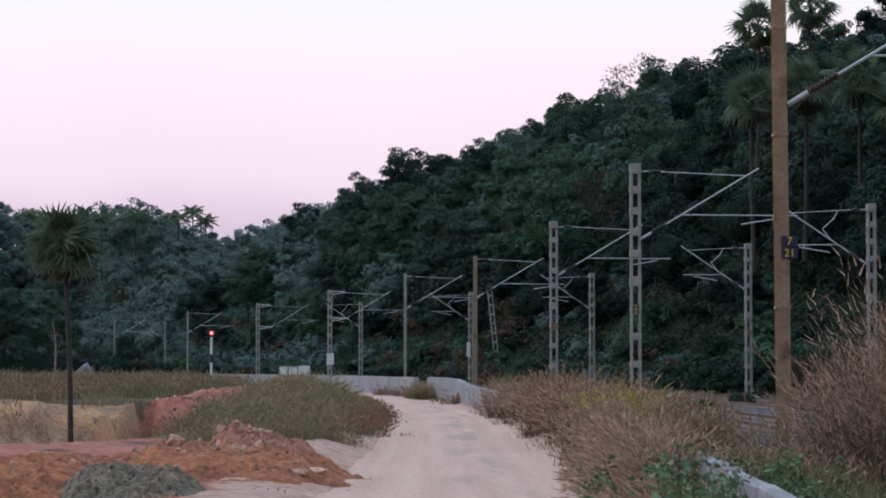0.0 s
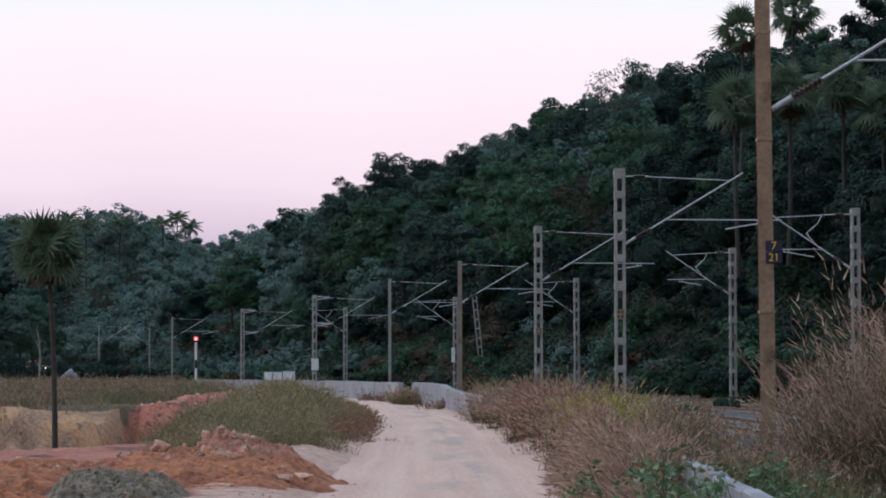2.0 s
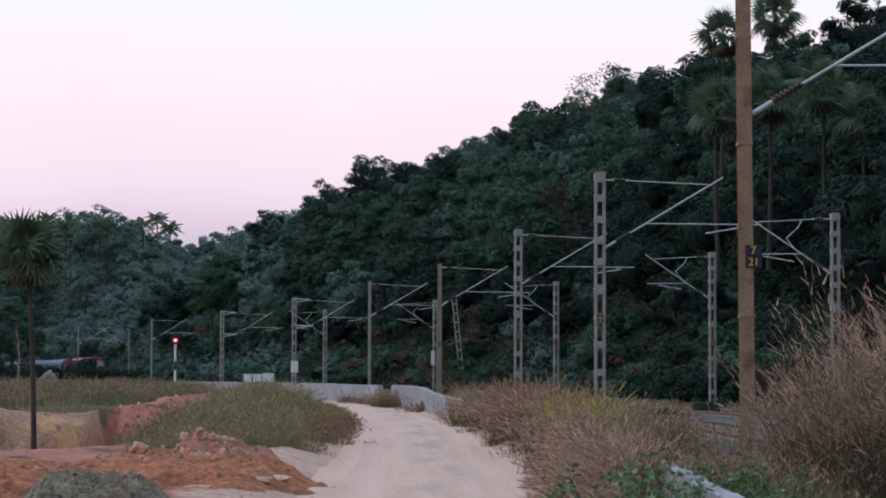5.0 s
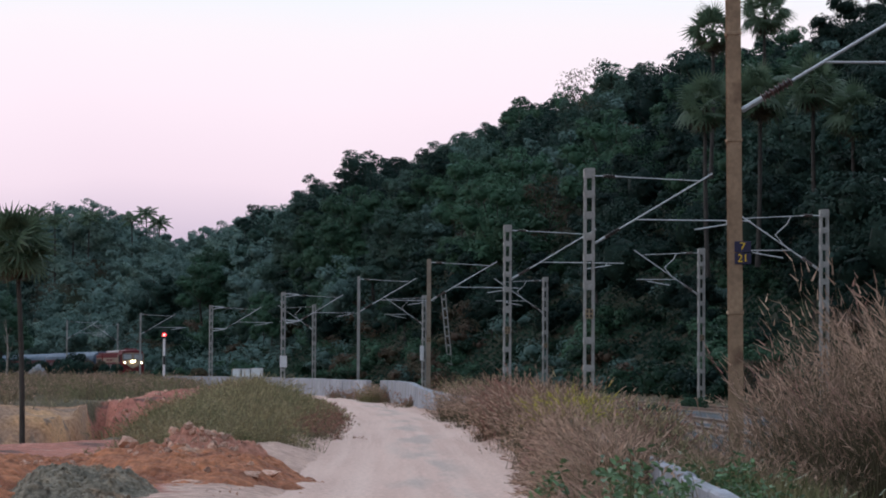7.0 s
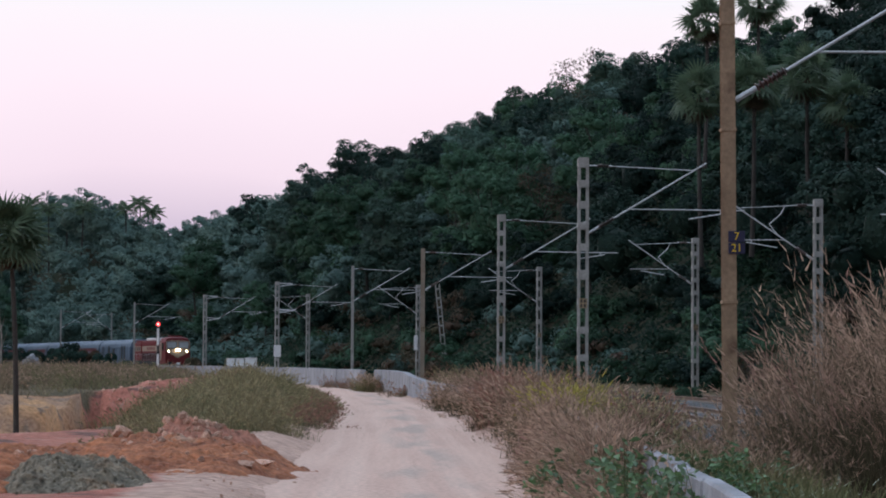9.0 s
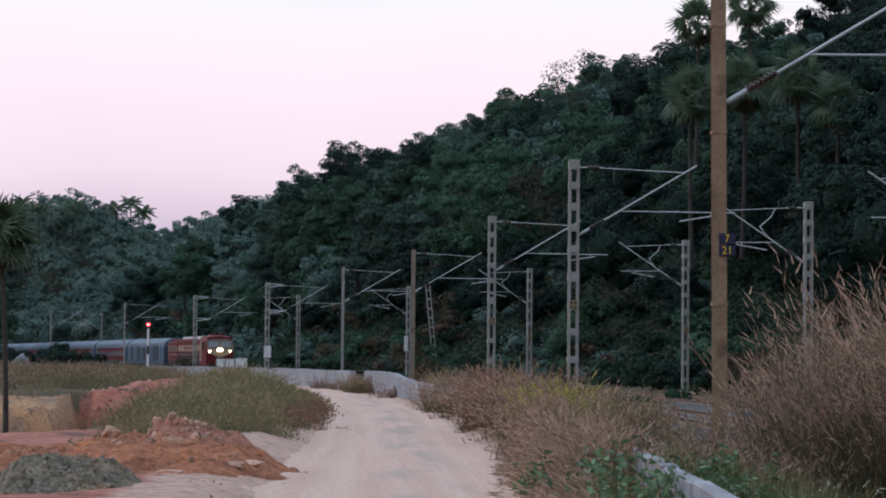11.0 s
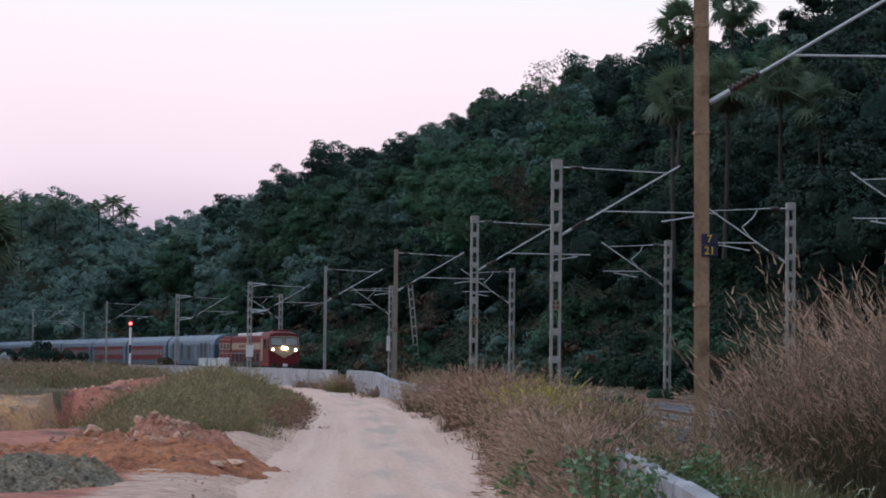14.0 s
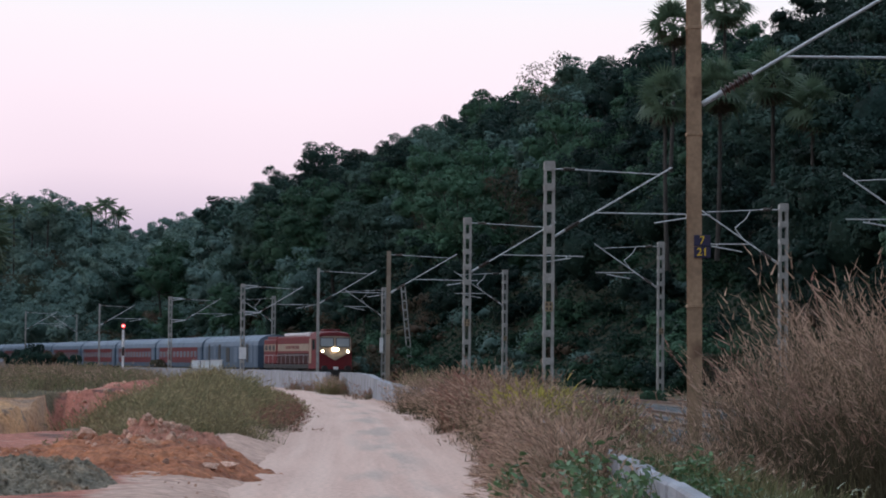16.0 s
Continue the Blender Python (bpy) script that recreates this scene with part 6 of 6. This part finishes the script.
strew(40, clods, -1.9, 30.0, 0.6, 2.4, (0.008, 0.012, 0.02), on_red, "small reddish crumb of earth beside the road", "rock", "crumbs beside the road", "earth_crumb")
for x, y, sx, sy, sz, turn in ((-1.62, 32.6, 0.20, 0.34, 0.10, 15), (-1.80, 31.7, 0.15, 0.22, 0.07, 60), (-2.45, 30.6, 0.20, 0.22, 0.05, 30), (-3.9, 36.2, 0.25, 0.3, 0.10, 0)):
    ob = new("earth_slab", clods[1])
    ob.matrix_basis = pose(x, y, float(on_red(x, y)) - 0.01, 4, -6, turn) @ Matrix.Diagonal((sx, sy, sz, 1))
    tagged(ob, "flat pale slab of hardened earth at the mound's edge", "earth slab", "slabs of hardened earth")
ob = new("boulder", clods[2])
ob.matrix_basis = pose(-3.62, 35.4, float(on_red(-3.62, 35.4)) + 0.07, 10, 0, 30) @ Matrix.Diagonal((0.17, 0.15, 0.17, 1))
tagged(ob, "rounded pale boulder bedded in the red earth", "boulder")
strew(130, gravels, -3.42, 27.6, 0.30, 0.7, (0.012, 0.018, 0.025, 0.035), on_grey, "grey stone on the gravel mound", "stone", "stones on the gravel mound", "gravel_stone")
strew(80, clods, -9.6, 102.0, 1.2, 1.6, (0.03, 0.05, 0.07, 0.10), lambda x, y: float(land(x, y)), "reddish rock on the cut's bank", "rock", "rocks on the bank", "bank_rock")
strew(26, pebbles, -12.0, 97.0, 0.22, 1.6, (0.12, 0.18, 0.25), lambda x, y: float(land(x, y)), "grey stone in the gully of the cut", "stone", "stones in the gully", "gully_stone")
strew(60, pebbles, -36.0, 262.0, 0.75, 0.6, (0.2, 0.3, 0.4), lambda x, y: float(land(x, y)) + 1.5 * max(0.0, 1 - math.hypot(x + 36.0, y - 262) / 1.5), "blue-grey quarried stone on a pile", "stone", "stone pile", "quarried_stone")
strew(22, pebbles, -26.5, 250.0, 2.2, 1.0, (0.15, 0.25), lambda x, y: float(land(x, y)) + 0.3, "pale stone in the field's grass", "stone", "stones in the field", "field_stone")


def leaf_blades(C, N, L, W):
    """Oval pointed leaves of six corners each at the places C, facing N, folded a little along the midrib."""
    n = len(C)
    A = unit(np.cross(N, rng.normal(size=(n, 3))))
    S = np.cross(A, N)
    L, W = L[:, None], W[:, None]
    V = np.stack([C, C + A * L * 0.3 + S * W * 0.5 + N * W * 0.2, C + A * L * 0.7 + S * W * 0.4 + N * W * 0.15, C + A * L - N * W * 0.2,
                  C + A * L * 0.7 - S * W * 0.4 + N * W * 0.15, C + A * L * 0.3 - S * W * 0.5 + N * W * 0.2], 1).reshape(-1, 3)
    k = 6 * np.arange(n)[:, None]
    return V, np.concatenate([k + [0, 1, 2, 3], k + [0, 3, 4, 5]])


def build_weed():
    """A leafy weed by the wall: branching stems that carry oval leaves."""
    wd = thing("leafy_weed", "fresh green broad-leaved weed before the wall", "weed", "weeds by the wall", m=pose(1.90, 19.6, float(land(1.90, 19.6))))
    r = np.random.default_rng(3)
    bm = B()
    pts = []
    for k in range(20):
        b = Vector((r.uniform(-0.26, 0.26), r.uniform(-0.6, 0.6), -0.05))
        e = b + Vector((r.normal() * 0.13, r.normal() * 0.15, r.uniform(0.45, 0.9)))
        tube(bm, b, e, 0.006, 0.003, 4)
        for u in (0.35, 0.5, 0.62, 0.74, 0.85, 0.95):
            p = b.lerp(e, u)
            q = p + Vector((r.normal() * 0.08, r.normal() * 0.08, r.uniform(0.0, 0.07)))
            tube(bm, p, q, 0.003, 0.002, 3)
            pts += [p.lerp(q, 0.6), q, q]
    part("stem", bm, M["grass_green"], wd)
    C = np.array([tuple(p) for p in pts]) + r.normal(size=(len(pts), 3)) * 0.012
    N = unit(np.array([[-0.15, -0.45, 0.8]]) + 0.45 * r.normal(size=(len(C), 3)))
    V, F = leaf_blades(C, N, 0.082 * r.uniform(0.6, 1.3, len(C)), 0.054 * r.uniform(0.7, 1.2, len(C)))
    tagged(part("leaves", np_mesh("leaves", V, F, [M["weed_leaf"]]), None, wd), kind="stuff")
    return wd


weed = build_weed()
for x, y, turn, size in ((2.0, 21.2, 100, 0.95), (1.72, 22.8, 200, 0.85), (2.12, 18.4, 40, 0.85), (2.75, 20.4, 300, 0.7), (2.9, 22.5, 150, 0.65), (1.6, 24.6, 20, 0.6)):
    copy_thing(weed, pose(x, y, float(land(x, y)), 0, 0, turn) @ Matrix.Scale(size, 4))

# ---------------------------------------------------------------- the concrete barrier, block by block
wall = thing("barrier_wall", "low grey concrete block wall along the road", "wall", kind="structure")


def wall_height(y):
    return float(np.interp(y, [9, 30, 60, 80, 95, 108, 114, 124, 250], [0.52, 0.55, 0.58, 0.62, 0.66, 0.82, 0.94, 0.97, 0.97]))


y = 9.0
rr = random.Random(2)
while y < 240:
    step = 2.4 if y < 124 else 6.0
    y1 = min(y + step, 244)
    a, b = Vector((wall_x(y), y, 0)), Vector((wall_x(y1), y1, 0))
    d = b - a
    ang = math.atan2(-d.x, d.y)
    h0, h1 = wall_height(y), wall_height(y1)
    L = d.length - 0.03
    bm = B()
    t0, t1 = (0.08, 0.065) if y < 70 else (0.17, 0.14)
    base = -0.35
    loft(bm, [[(-t0, 0, base), (t0, 0, base), (t1, 0, h0), (-t1, 0, h0)], [(-t0, L, base), (t0, L, base), (t1, L, h1), (-t1, L, h1)]])
    bmesh.ops.bevel(bm, geom=bm.edges[:], offset=0.02, segments=1, affect="EDGES")
    if not 127 < y < 131:
        ob = part("block", bm, M["concrete"], wall)
        ob.matrix_basis = Matrix.Translation(a) @ Matrix.Rotation(ang, 4, "Z") @ pose(0, 0.015, rr.uniform(-0.015, 0.015), 0, rr.uniform(-0.8, 0.8), rr.uniform(-0.4, 0.4))
    y = y1

motions()
